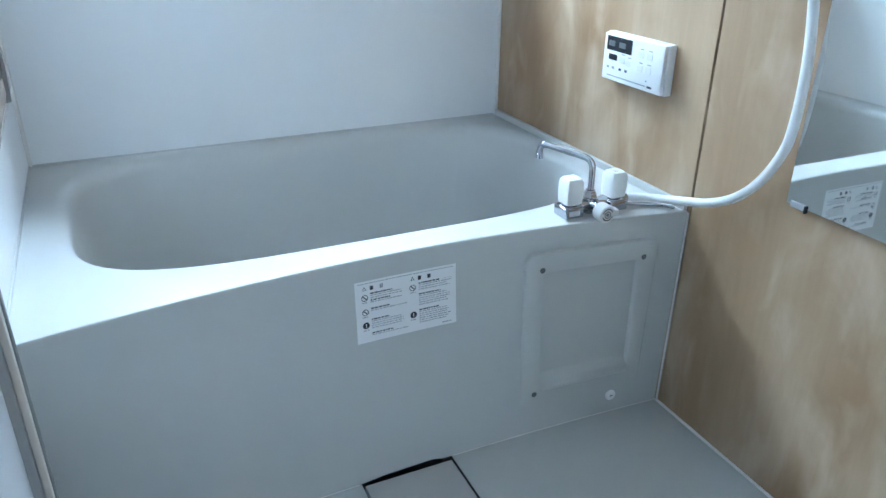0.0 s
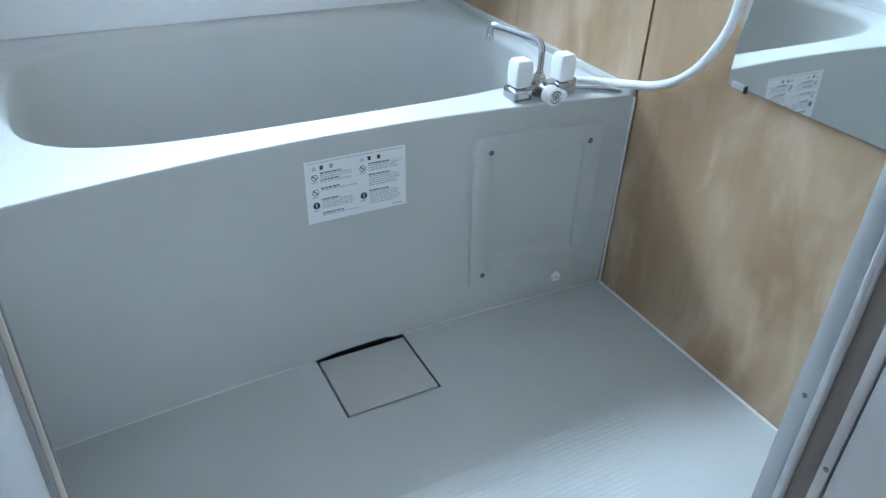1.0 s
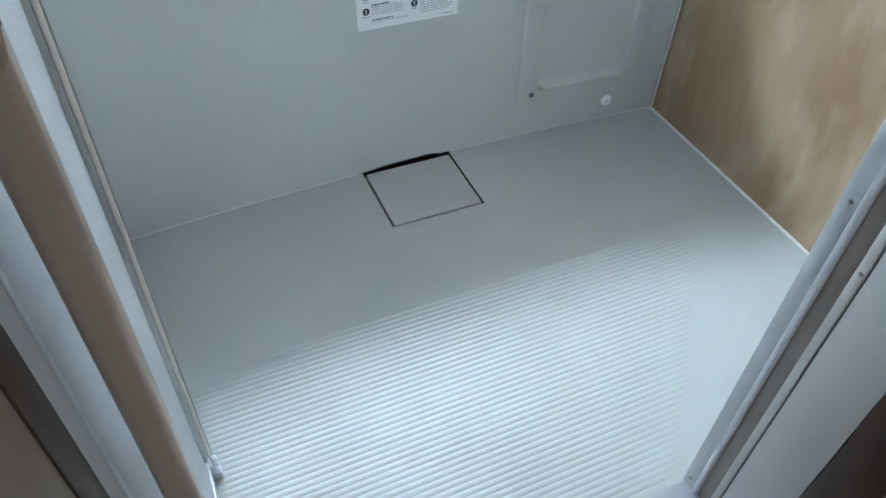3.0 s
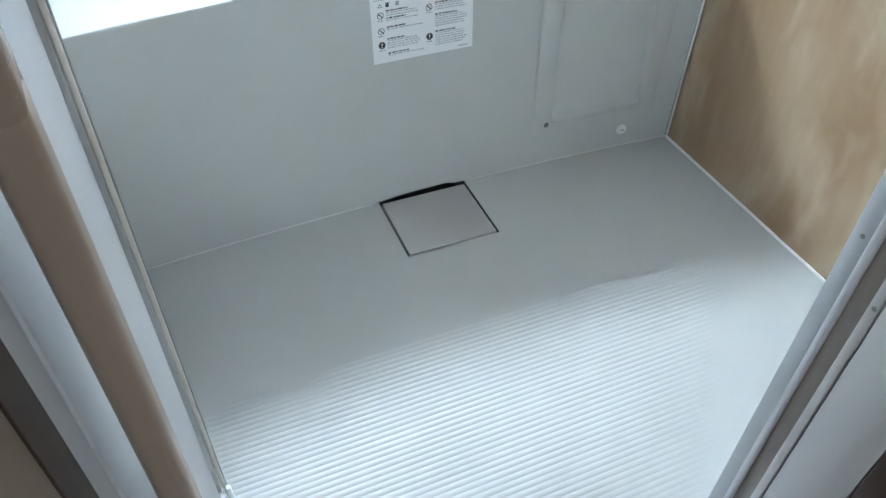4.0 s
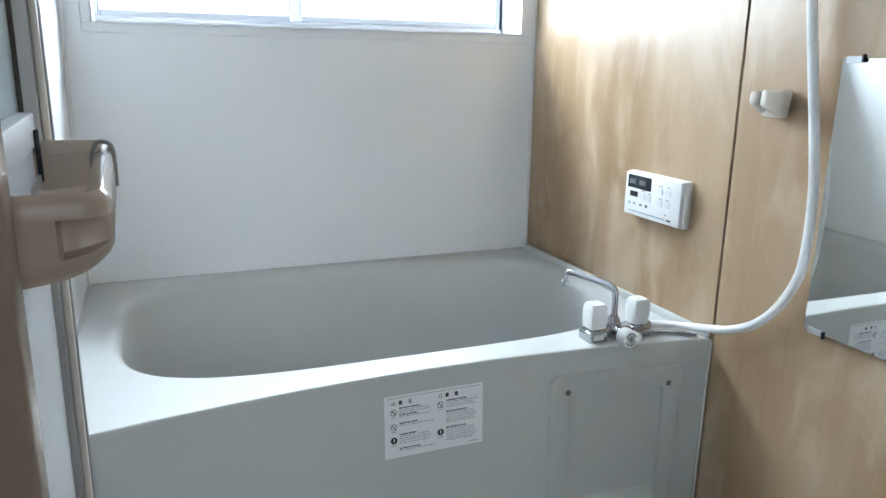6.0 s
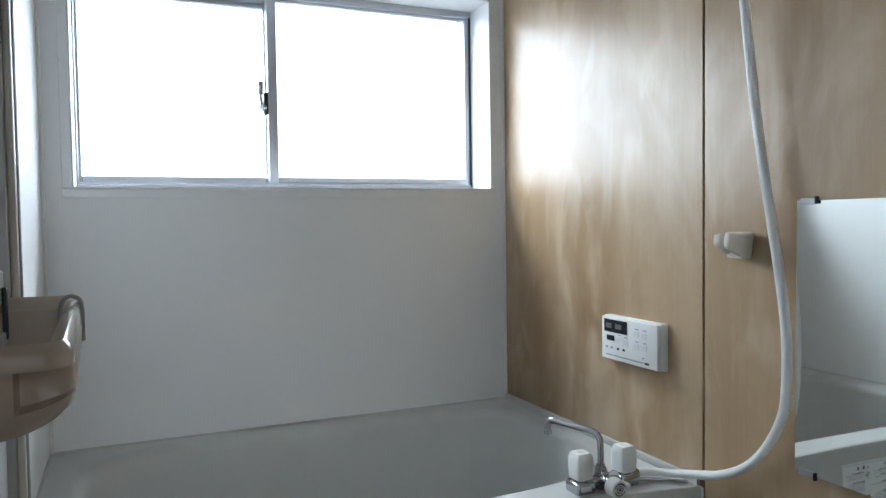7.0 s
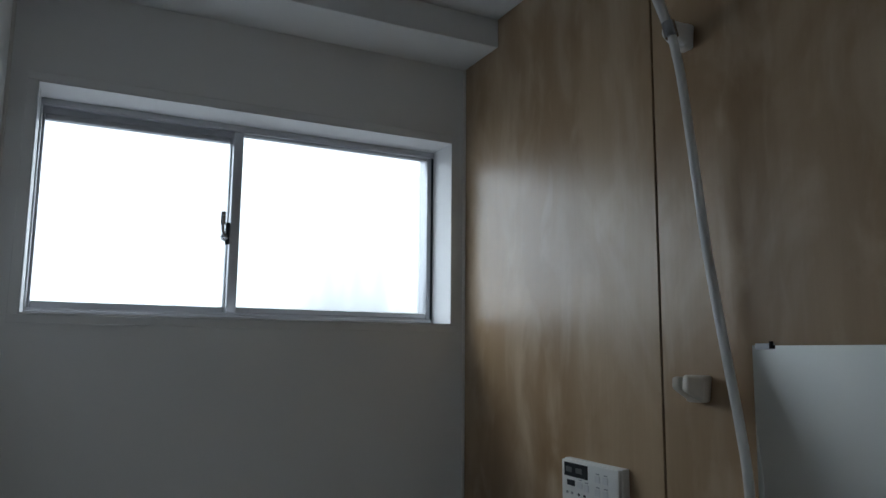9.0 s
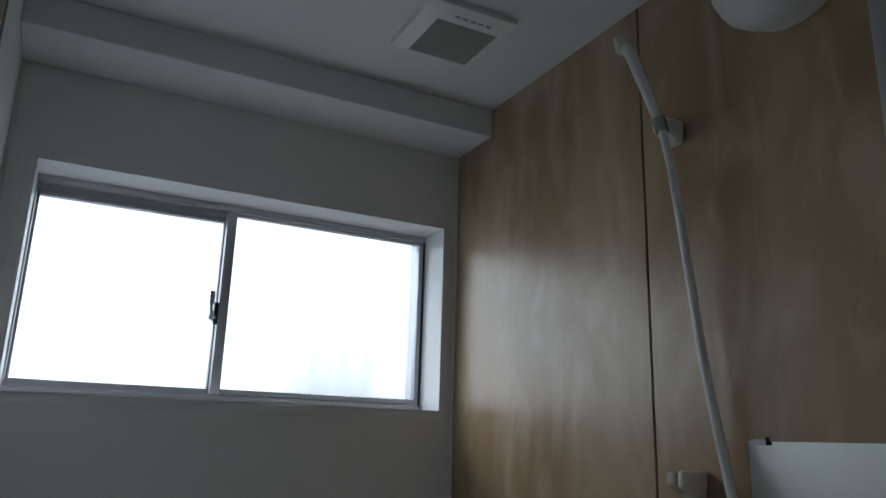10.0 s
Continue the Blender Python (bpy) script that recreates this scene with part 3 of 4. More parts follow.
    # crescent latch on the meeting stile
    latch = part("latch", box((-0.671, 1.05, 1.283), (-0.6595, 1.066, 1.343), 0.003, 2), BLACK_RUBBER, win, "black and chrome crescent latch")
    bm = tube(catmull([(-0.666, 1.055, 1.3), (-0.674, 1.049, 1.305), (-0.68, 1.047, 1.325), (-0.68, 1.047, 1.36)], 5), [0.005] * 16, 10)
    add_box(bm, (-0.687, 1.043, 1.335), (-0.673, 1.052, 1.372), 0.003, 2)
    part("lever", bm, CHROME, latch, "chrome lever")
    part("boss", lathe([(0.011, 0), (0.011, 0.006), (0.007, 0.01)], pose(-0.673, 1.059, 1.302, 90), 16), CHROME, latch)


def build_faucet():
    f = thing("bath_faucet", (-0.182, 0.21, RIM), "chrome two-handle bath mixer with white handles on the tub deck", "faucet")
    y = 0.208
    bm = bmesh.new()
    add_box(bm, (-0.256, y - 0.023, RIM), (-0.213, y + 0.02, RIM + 0.023), 0.004, 3)
    add_box(bm, (-0.152, y - 0.023, RIM), (-0.109, y + 0.02, RIM + 0.023), 0.004, 3)
    add_tube(bm, [(-0.216, y, RIM + 0.015), (-0.148, y, RIM + 0.015)], 0.0125, 18)
    add_tube(bm, [(-0.184, y + 0.005, RIM + 0.016), (-0.184, y - 0.034, RIM + 0.016)], 0.013, 18)
    add_tube(bm, [(-0.184, y, RIM + 0.0005), (-0.184, y, RIM + 0.016), (-0.184, y, RIM + 0.03), (-0.184, y, RIM + 0.031)], [0.016, 0.016, 0.014, 0.01], 18)
    body = part("body", bm, CHROME, f)
    plate = part("plate", box((-0.247, y - 0.0242, RIM + 0.007), (-0.224, y - 0.0228, RIM + 0.017)), FRAME_WHITE, body, "small pale rating plate")
    for k in range(2):
        part("nut", lathe([(0.0115, 0.0), (0.0125, 0.003), (0.0125, 0.009), (0.0105, 0.012)], pose(-0.2 + k * 0.032, y, RIM + 0.015, 0, 90, 0) @ pose(0, 0, -0.006), 6), CHROME, body)
    for x in (-0.2325, -0.1305):
        bm = bmesh.new()
        rings = []
        for z, w in ((0.026, 0.016), (0.0275, 0.0178), (0.045, 0.0192), (0.064, 0.0192), (0.0725, 0.0178), (0.077, 0.0148)):
            ring = []
            for k in range(32):
                a = 2 * math.pi * k / 32
                c, s = math.cos(a), math.sin(a)
                r = w * min((abs(c) ** 7 + abs(s) ** 7) ** (-1 / 7), 1.28 - 0.06 * abs(math.cos(2 * a)))
                ring.append(bm.verts.new((x + r * c, y + r * s, RIM + z)))
            rings.append(ring)
        for a, b in zip(rings, rings[1:]):
            for k in range(32):
                bm.faces.new((a[k], a[(k + 1) % 32], b[(k + 1) % 32], b[k]))
        bm.faces.new(rings[0][::-1])
        bm.faces.new(rings[-1])
        h = part("handle", bm, WHITE_PLASTIC, f, "white squared plastic tap handle")
        part("cap", lathe([(0.0065, 0.0), (0.0065, 0.0008), (0.005, 0.0012)], Matrix.Translation((x, y, RIM + 0.0768)), 16), IVORY, h)
        part("collar", lathe([(0.0155, 0.0), (0.0155, 0.003), (0.013, 0.0045)], Matrix.Translation((x, y, RIM + 0.0226)), 22), CHROME, f)
    # round front knob with its printed dial
    m = pose(-0.184, y - 0.032, RIM + 0.014, 90)
    knob = part("knob", lathe([(0.012, 0.0), (0.0175, 0.001), (0.0185, 0.006), (0.0185, 0.022), (0.0165, 0.0255), (0.012, 0.026)], m, 28), WHITE_PLASTIC, f, "round white selector knob")
    part("lever", box((-0.174, y - 0.056, RIM + 0.006), (-0.155, y - 0.036, RIM + 0.021), 0.004, 3), WHITE_PLASTIC, knob)
    for r0, r1, a0, a1 in ((0.0125, 0.0102, 20, 160), (0.0125, 0.0102, 200, 340), (0.0075, 0.0055, 0, 360), (0.0035, 0.0004, 0, 360)):
        bm = bmesh.new()
        arc = [radians(a0 + (a1 - a0) * k / 20) for k in range(21)]
        o = [bm.verts.new(m @ Vector((r0 * math.cos(a), r0 * math.sin(a), 0.0264))) for a in arc]
        q = [bm.verts.new(m @ Vector((r1 * math.cos(a), r1 * math.sin(a), 0.0264))) for a in arc]
        for k in range(20):
            bm.faces.new((o[k], o[k + 1], q[k + 1], q[k]))
        part("dial_mark", bm, INK, knob)
    # bent spout
    part("nut", lathe([(0.0135, 0.0), (0.0135, 0.009), (0.011, 0.012), (0.0095, 0.016)], Matrix.Translation((-0.186, y, RIM + 0.03)), 6), CHROME, f)
    pts = catmull([(-0.186, y, RIM + 0.042), (-0.186, y, RIM + 0.078), (-0.187, y + 0.002, RIM + 0.096), (-0.191, y + 0.01, RIM + 0.106),
                   (-0.198, y + 0.024, RIM + 0.109), (-0.213, y + 0.06, RIM + 0.111), (-0.229, y + 0.1, RIM + 0.113), (-0.233, y + 0.111, RIM + 0.11), (-0.235, y + 0.115, RIM + 0.098), (-0.235, y + 0.115, RIM + 0.088)], 6)
    spout = part("spout", tube(pts, 0.0066, 16), CHROME, f, "bent chrome spout")
    part("aerator", lathe([(0.0078, 0.0), (0.0078, 0.01), (0.006, 0.012)], Matrix.Translation((-0.235, y + 0.115, RIM + 0.082)), 16), CHROME, spout)
    part("deck_pipe", tube(catmull([(-0.11, y - 0.006, RIM + 0.006), (-0.085, 0.194, RIM + 0.0055), (-0.047, 0.175, RIM + 0.0045), (-0.022, 0.148, RIM + 0.004)], 6), 0.0035, 12),
         CHROME, f, "thin dark chrome pipe along the deck")
    part("outlet", tube([(-0.122, y, RIM + 0.014), (-0.098, y, RIM + 0.016)], 0.0095, 16), CHROME, f)


def build_shower():
    s = thing("hand_shower", (-0.07, 0.0, 1.6), "white hand shower with a long white hose on the maple wall", "shower")
    pts = catmull([(-0.1, 0.211, 0.478), (-0.072, 0.197, 0.4785), (-0.044, 0.168, 0.481), (-0.03, 0.104, 0.496), (-0.026, 0.062, 0.508), (-0.0235, 0.007, 0.5365),
                   (-0.022, -0.038, 0.58), (-0.021, -0.0715, 0.638), (-0.021, -0.0838, 0.69), (-0.022, -0.085, 0.79), (-0.0235, -0.073, 0.886), (-0.026, -0.0575, 0.98),
                   (-0.029, -0.042, 1.078), (-0.0335, -0.029, 1.177), (-0.0385, -0.02, 1.278), (-0.0455, -0.0115, 1.39), (-0.0543, -0.0035, 1.504), (-0.062, 0.0015, 1.56), (-0.067, 0.004, 1.59)], 6)
    part("hose", tube(pts, 0.0085, 16), HOSE, s, "smooth white shower hose")
    hp = catmull([(-0.067, 0.004, 1.585), (-0.075, 0.018, 1.64), (-0.085, 0.034, 1.7), (-0.094, 0.051, 1.76), (-0.1, 0.062, 1.782)], 6)
    n = len(hp)
    part("handle", tube(hp, [0.0085 + 0.005 * k / (n - 1) for k in range(n)], 16), HOSE, s, "white shower handle")
    head = look((-0.103, 0.07, 1.79), (-0.34, 0.26, 1.7))
    part("spray_head", lathe([(0.008, 0.016), (0.014, 0.012), (0.019, 0.004), (0.0205, -0.004), (0.019, -0.009), (0.016, -0.01)], head, 28), HOSE, s, "round white spray head")
    part("collar", tube([(-0.0665, 0.003, 1.583), (-0.07, 0.0085, 1.612)], 0.0125, 18), CHROME, s, "chrome collar")


def build_holder(y, z, empty):
    h = thing("shower_holder", (0.0, y, z), "ivory plastic shower holder on the maple wall" + (", empty" if empty else ", holding the hand shower"), "shower holder", "shower holders")
    mat = IVORY if empty else WHITE_PLASTIC
    k = 1.0 if empty else 0.72
    # wall block that narrows downwards, with an open fork in front
    bm = box((-0.026, y - 0.026 * k, z - 0.024), (-0.0005, y + 0.026 * k, z + 0.024), 0.006, 3)
    for v in bm.verts:
        f = (v.co.z - z) / 0.024
        v.co.y = y + (v.co.y - y) * (0.86 + 0.14 * f)
    part("base", bm, mat, h)
    for dy, yaw, tall in ((-0.019, -7, 1.0), (0.021, 10, 0.86)):
        bm = box((-0.058, -0.0085, -0.022 * tall), (-0.018, 0.0085, 0.02 * tall), 0.006, 3)
        for v in bm.verts:
            v.co.z += max(0.0, -0.03 - v.co.x) * (0.5 if v.co.z < 0 else -0.05)
        bmesh.ops.transform(bm, matrix=Matrix.Translation((0, y + dy * k, z)) @ pose(0, 0, 0, 0, 6, yaw), verts=bm.verts)
        part("fork_arm", bm, mat, h)


def build_remote():
    y0, y1, z0, z1 = 0.228, 0.424, 0.669, 0.769
    r = thing("bath_remote", (0.0, (y0 + y1) / 2, z0), "white bath heater control panel with a black display on the wall", "control panel")
    part("back_case", box((-0.018, y0 - 0.0, z0), (-0.0005, y1 + 0.002, z1), 0.003, 2), WHITE_PLASTIC, r)
    part("front_case", box((-0.027, y0 + 0.004, z0 + 0.002), (-0.0175, y1 - 0.001, z1 - 0.002), 0.003, 2), WHITE_PLASTIC, r)
    W, Hh = y1 - y0, z1 - z0

    def piece(name, u0, v0, u1, v1, mat, depth=0.0008, label=""):
        """u runs away from the window along the case, v runs down; 0 to 1."""
        return part(name, box((-0.027 - depth, y1 - W * u1, z1 - Hh * v1), (-0.0265, y1 - W * u0, z1 - Hh * v0), 0.0003, 1), mat, r, label)

    d = piece("display", 0.06, 0.07, 0.48, 0.36, DISPLAY, 0.0008, "black glass display")
    for u0, u1 in ((0.09, 0.2), (0.27, 0.38)):
        part("digit_bar", box((-0.0282, y1 - W * u1, z1 - Hh * 0.27), (-0.0277, y1 - W * u0, z1 - Hh * 0.16)), LCD, d)
    piece("button", 0.11, 0.43, 0.25, 0.55, DISPLAY, 0.0012, "black button")
    for u, v in ((0.3, 0.44), (0.41, 0.47), (0.6, 0.23), (0.73, 0.23), (0.6, 0.5), (0.73, 0.5)):
        piece("button", u, v, u + 0.085, v + 0.13, FRAME_WHITE, 0.0014)
        piece("print_mark", u + 0.02, v - 0.055, u + 0.075, v - 0.035, INK_GREY)
    for u in (0.09, 0.18, 0.3, 0.4):
        piece("arrow_mark", u, 0.68, u + 0.035, 0.73, INK if u > 0.25 else INK_GREY, 0.001)
    piece("print_line", 0.1, 0.865, 0.75, 0.89, INK_GREY)
    piece("print_mark", 0.78, 0.86, 0.85, 0.9, INK)
    piece("indicator", 0.745, 0.76, 0.765, 0.79, BLUE)


def build_mirror():
    y0, y1, z0, z1 = -0.45, -0.094, 0.565, 1.015
    mi = thing("wall_mirror", (0.0, (y0 + y1) / 2, z0), "frameless rectangular mirror clipped to the maple wall", "mirror")
    bm = box((-0.0085, y0, z0), (-0.0035, y1, z1), 0.0006, 1)
    for v in bm.verts:  # it stands a little proud at its foot and window edge
        v.co.x -= 0.005 * (z1 - v.co.z) + 0.004 * (v.co.y - y0)
    part("mirror_glass", bm, MIRROR, mi)
    part("backing", box((-0.0033, y0 + 0.002, z0 + 0.002), (-0.0003, y1 - 0.002, z1 - 0.002)), RUBBER, mi)
    for y in (y1 - 0.024, y0 + 0.024):
        for z, s in ((z0, -1), (z1, 1)):
            c = part("clip", box((-0.0148, y - 0.014, z - (0.003 if s < 0 else 0.007)), (-0.0003, y + 0.014, z + (0.003 if s > 0 else 0.007)), 0.001, 1), ALU, mi, "small metal mirror clip")
            part("clip_cap", box((-0.0152, y - 0.0172, z - 0.006), (-0.0086, y - 0.0142, z + 0.006)), DARK, c)


def build_vent():
    x0, x1, y0, y1 = -0.419, -0.198, 0.3, 0.53
    v = thing("ceiling_vent", (-0.305, 0.425, ZC), "square white ceiling ventilation cover with a grey grille", "vent")
    bm = bmesh.new()
    gx0, gx1, gy0, gy1 = -0.377, -0.22, 0.358, 0.515
    loops = [((x0, x1, y0, y1), 0.0), ((x0 + 0.003, x1 - 0.003, y0 + 0.003, y1 - 0.003), 0.012), ((gx0 - 0.012, gx1 + 0.012, gy0 - 0.012, gy1 + 0.006), 0.02),
             ((gx0, gx1, gy0, gy1), 0.02), ((gx0, gx1, gy0, gy1), 0.004)]
    rr = [[bm.verts.new((x, y, ZC - d)) for x, y in ((a, c), (b, c), (b, e), (a, e))] for (a, b, c, e), d in loops]
    for a, b in zip(rr, rr[1:]):
        for k in range(4):
            bm.faces.new((a[k], a[(k + 1) % 4], b[(k + 1) % 4], b[k]))
    part("cover", bm, WHITE_PLASTIC, v)
    part("backing", box((gx0, gy0, ZC - 0.006), (gx1, gy1, ZC - 0.002)), DARK, v)
    n = 20
    for k in range(n):
        y = gy0 + (gy1 - gy0) * (k + 0.5) / n
        part("slat", box((gx0, y - 0.0026, ZC - 0.019), (gx1, y + 0.0026, ZC - 0.009)), GRILLE, v)
    for k in range(5):
        part("print_mark", box((-0.345 + k * 0.02, 0.332, ZC - 0.0186), (-0.332 + k * 0.02, 0.339, ZC - 0.0165)), INK_GREY, v)


def build_lamp():
    l = thing("wall_lamp", (0.0, -0.255, 1.818), "white oval bathroom wall lamp, switched off", "lamp")
    m = Matrix.Translation((0, -0.252, 1.806)) @ pose(0, 0, 0, 0, -90, 0) @ Matrix.Diagonal((1.06, 1.14, 1, 1))
    part("base", lathe([(0.1, 0.0005), (0.1, 0.02), (0.094, 0.026)], m, 40), WHITE_PLASTIC, l)
    part("shade", lathe([(0.096, 0.022), (0.107, 0.03), (0.11, 0.05), (0.102, 0.075), (0.08, 0.095), (0.045, 0.108), (0.01, 0.112)], m, 40), FRAME_WHITE, l, "white opal lamp shade")


def build_door():
    """Folding door, pushed open and folded against the hinge side."""
    d = thing("folding_door", (-1.1, -0.53, 0.0), "white folding bathroom door with beige stile and handle, folded open", "door")
    zt = 1.86
    # the leaf with the handle: from the near stile to the fold
    near, far = Vector((-1.1075, -0.651, 0)), Vector((-1.1155, -0.396, 0))
    ang = math.degrees(math.atan2(far.y - near.y, far.x - near.x)) - 90
    L = (far - near).length
    m = Matrix.Translation(near) @ pose(0, 0, 0, 0, 0, ang)

    def leaf(name, lo, hi, mat, bevel=0.0015, parent=d, label="", mm=m, seg=2):
        bm = box(lo, hi, bevel, seg)
        bmesh.ops.transform(bm, matrix=mm, verts=bm.verts)
        return part(name, bm, mat, parent, label)

    stile = leaf("stile", (-0.003, -0.02, 0.012), (0.02, 0.012, zt), BEIGE, 0.008, d, "beige-brown rounded closing stile", seg=5)
    leaf("lower_panel", (-0.004, 0.013, 0.035), (0.0075, L - 0.016, 0.95), WHITE_PANE, 0.001, d, "white lower door panel")
    leaf("upper_pane", (-0.004, 0.013, 0.962), (0.001, L - 0.012, zt - 0.02), PANEL_PANE, 0.0005, d, "pale translucent upper pane")
    leaf("mid_rail", (-0.004, 0.013, 0.94), (0.0095, L - 0.016, 0.962), FRAME_WHITE, 0.0015, d)
    leaf("foot_rail", (-0.006, 0.013, 0.012), (0.0105, L - 0.012, 0.045), ALU_GREY, 0.0015, d)
    leaf("head_rail", (-0.006, 0.013, zt - 0.03), (0.0105, L - 0.012, zt), ALU_GREY, 0.0015, d)
    leaf("seam_gap", (-0.006, L - 0.0155, 0.046), (0.004, L - 0.0125, zt - 0.03), SEAM, 0.0, d, "dark brown seam")
    fold = leaf("fold_stile", (-0.014, L - 0.012, 0.06), (0.0125, L + 0.006, zt), ALU_GREY, 0.002, d, "grey aluminium fold stile")
    leaf("gasket", (-0.004, L + 0.0062, 0.06), (0.0185, L + 0.014, zt), RUBBER, 0.002, fold, "grey rubber strip")
    leaf("gasket", (0.0128, L - 0.006, 0.06), (0.0175, L + 0.003, zt), IVORY, 0.001, fold)
    leaf("latch", (0.0096, L - 0.034, 0.918), (0.0128, L - 0.028, 0.952), BLACK_RUBBER, 0.001, d, "small black door latch")
    leaf("latch_bar", (0.0096, L - 0.085, 0.915), (0.0116, L - 0.03, 0.923), ALU_GREY, 0.001, d, "grey metal latch bar")
    # second leaf behind, hinged at the jamb
    back = Matrix.Translation((-1.1275, -0.655, 0)) @ pose(0, 0, 0, 0, 0, 0.5)
    leaf("back_leaf", (-0.002, -0.012, 0.012), (0.001, L, zt), WHITE_PANE, 0.001, d, "white second door leaf", back)
    # pivot at the foot of the fold
    bm = tube(catmull([(-1.103, -0.36, 0.055), (-1.1, -0.375, 0.02), (-1.098, -0.392, 0.008)], 5), 0.003, 10)
    add_box(bm, (-1.106, -0.402, 0.0005), (-1.092, -0.386, 0.014), 0.002, 2)
    part("pivot", bm, ALU, d, "small metal pivot guide")
    part("pivot_cap", box((-1.1005, -0.39, 0.013), (-1.0935, -0.382, 0.034), 0.002, 2), WHITE_PLASTIC, d)
    # box-shaped pull handle, open above, with a finger recess in its near end
    x0, x1, y0, y1, z0, z1 = -1.101, -1.0525, -0.645, -0.415, 0.907, 0.944
    bm = bmesh.new()

    DEPTHS = {0: 0.01, 1: 0.0096, 2: 0.0088, 3: 0.0074, 4: 0.005, 5: 0.002}

    def loop(ix, z, r, n=6, press=0.0):
        """One level of the U-shaped band: ix in from its outer face, pressed in for the finger recess; it leans a little towards the fold."""
        pts = [(x0, y0 + ix, z), (-1.0735, y0 + ix, z), (-1.0722, y0 + ix + 0.01 * press, z)]
        for cxx, cyy, a0 in ((x1 - ix - r, y0 + ix + r, 270), (x1 - ix - r, y1 - ix - r, 0)):
            for k in range(n + 1):
                rk = r - (press * DEPTHS[k] if a0 == 270 and k in DEPTHS else 0)
                pts.append((cxx + rk * math.cos(radians(a0 + 90 * k / n)), cyy + rk * math.sin(radians(a0 + 90 * k / n)), z))
        pts.append((x0, y1 - ix, z))
        out = []
        for x, y, zz in pts:
            f, g = (y - y0) / (y1 - y0), (x - x0) / (x1 - x0)
            zz += 0.011 * g * g * max(0.0, 1 - (zz - z0) / 0.026)
            out.append(bm.verts.new((x - 0.006 * f, y, zz)))
        return out

    rings = [loop(0.005, z0 - 0.004, 0.012), loop(0.0015, z0 - 0.001, 0.015), loop(0, z0 + 0.004, 0.016), loop(0, 0.9142, 0.016), loop(0, 0.9158, 0.016, press=0.9),
             loop(0, 0.918, 0.016, press=1.0), loop(0, 0.931, 0.016, press=1.0), loop(0, 0.9328, 0.016, press=0.92), loop(0, 0.9336, 0.016), loop(0, z1 - 0.006, 0.016),
             loop(0.0012, z1 - 0.002, 0.015), loop(0.0035, z1, 0.013), loop(0.006, z1 - 0.0015, 0.011), loop(0.0115, z1 - 0.008, 0.008), loop(0.0115, z0 + 0.004, 0.008)]
    rings.append(rings[0])
    for a, b in zip(rings, rings[1:]):
        for k in range(len(a) - 1):
            bm.faces.new((a[k], a[k + 1], b[k + 1], b[k]))
    handle = part("handle", bm, HANDLE, d, "glossy beige loop-shaped pull handle")
    hook = catmull([(-1.0705, -0.455, 0.93), (-1.0695, -0.455, 0.94), (-1.0665, -0.456, 0.9455), (-1.0615, -0.457, 0.946), (-1.0575, -0.46, 0.941), (-1.0565, -0.475, 0.921)], 5)
    part("wire_hook", tube(hook, 0.0013, 10), RUBBER, handle, "grey wire hook over the rim")


def build_door_frame():
    f = thing("door_1", (-0.8, YS, 0.0), "white and grey aluminium bathroom door frame", "door frame", kind="structure")
    for side, x in ((1, DX1), (-1, DX0)):
        s = side

        def strip(name, d0, d1, ya, yb, mat, label="", bevel=0.0015):
            """d: how far the strip stands back from the opening."""
            xa, xb = sorted((x + s * d0, x + s * d1))
            return part(name, box((xa, ya, 0.0), (xb, yb, 1.9), bevel, 2), mat, f, label)

        if s < 0:
            strip("jamb", 0.0, 0.02, -0.7, -0.669, JAMB, "satin grey-white hinge jamb")
            strip("lining", -0.001, 0.02, -0.7355, -0.7005, DARK_WOOD, "dark brown door lining")
            strip("outer_lining", 0.0, 0.02, -0.79, -0.736, BROWN_WOOD, "brown outer lining")
            continue
        strip("jamb", 0.0, 0.02, -0.6715, -0.652, JAMB, "satin grey-white jamb")
        strip("bead", -0.003, 0.02, -0.679, -0.672, FRAME_WHITE, "white bead")
        strip("groove", 0.004, 0.02, -0.6985, -0.6795, GROOVE, "brown-grey rubber groove", 0.0004)
        strip("outer_jamb", 0.0, 0.02, -0.7095, -0.699, LINING)
        strip("joint", 0.003, 0.02, -0.7112, -0.71, RUBBER, "", 0.0)
        strip("lining", 0.0, 0.02, -0.783, -0.7117, LINING, "warm white door lining")
        for y, zz in ((-0.6635, 0.535), (-0.7055, 0.482), (-0.6615, 0.02)):
            m = Matrix.Translation((x, y, zz)) @ pose(0, 0, 0, 0, -90 * s, 0)
            part("screw", lathe([(0.0026, -0.001), (0.0026, 0.0006), (0.0018, 0.001)], m, 12), RUBBER, f)
    part("sill", box((DX0, -0.79, -0.03), (DX1, -0.656, 0.004), 0.002, 2), ALU, f, "aluminium door sill")
    part("head", box((DX0 - 0.02, -0.79, 1.862), (DX1 + 0.02, -0.656, 1.9), 0.002, 2), ALU, f)


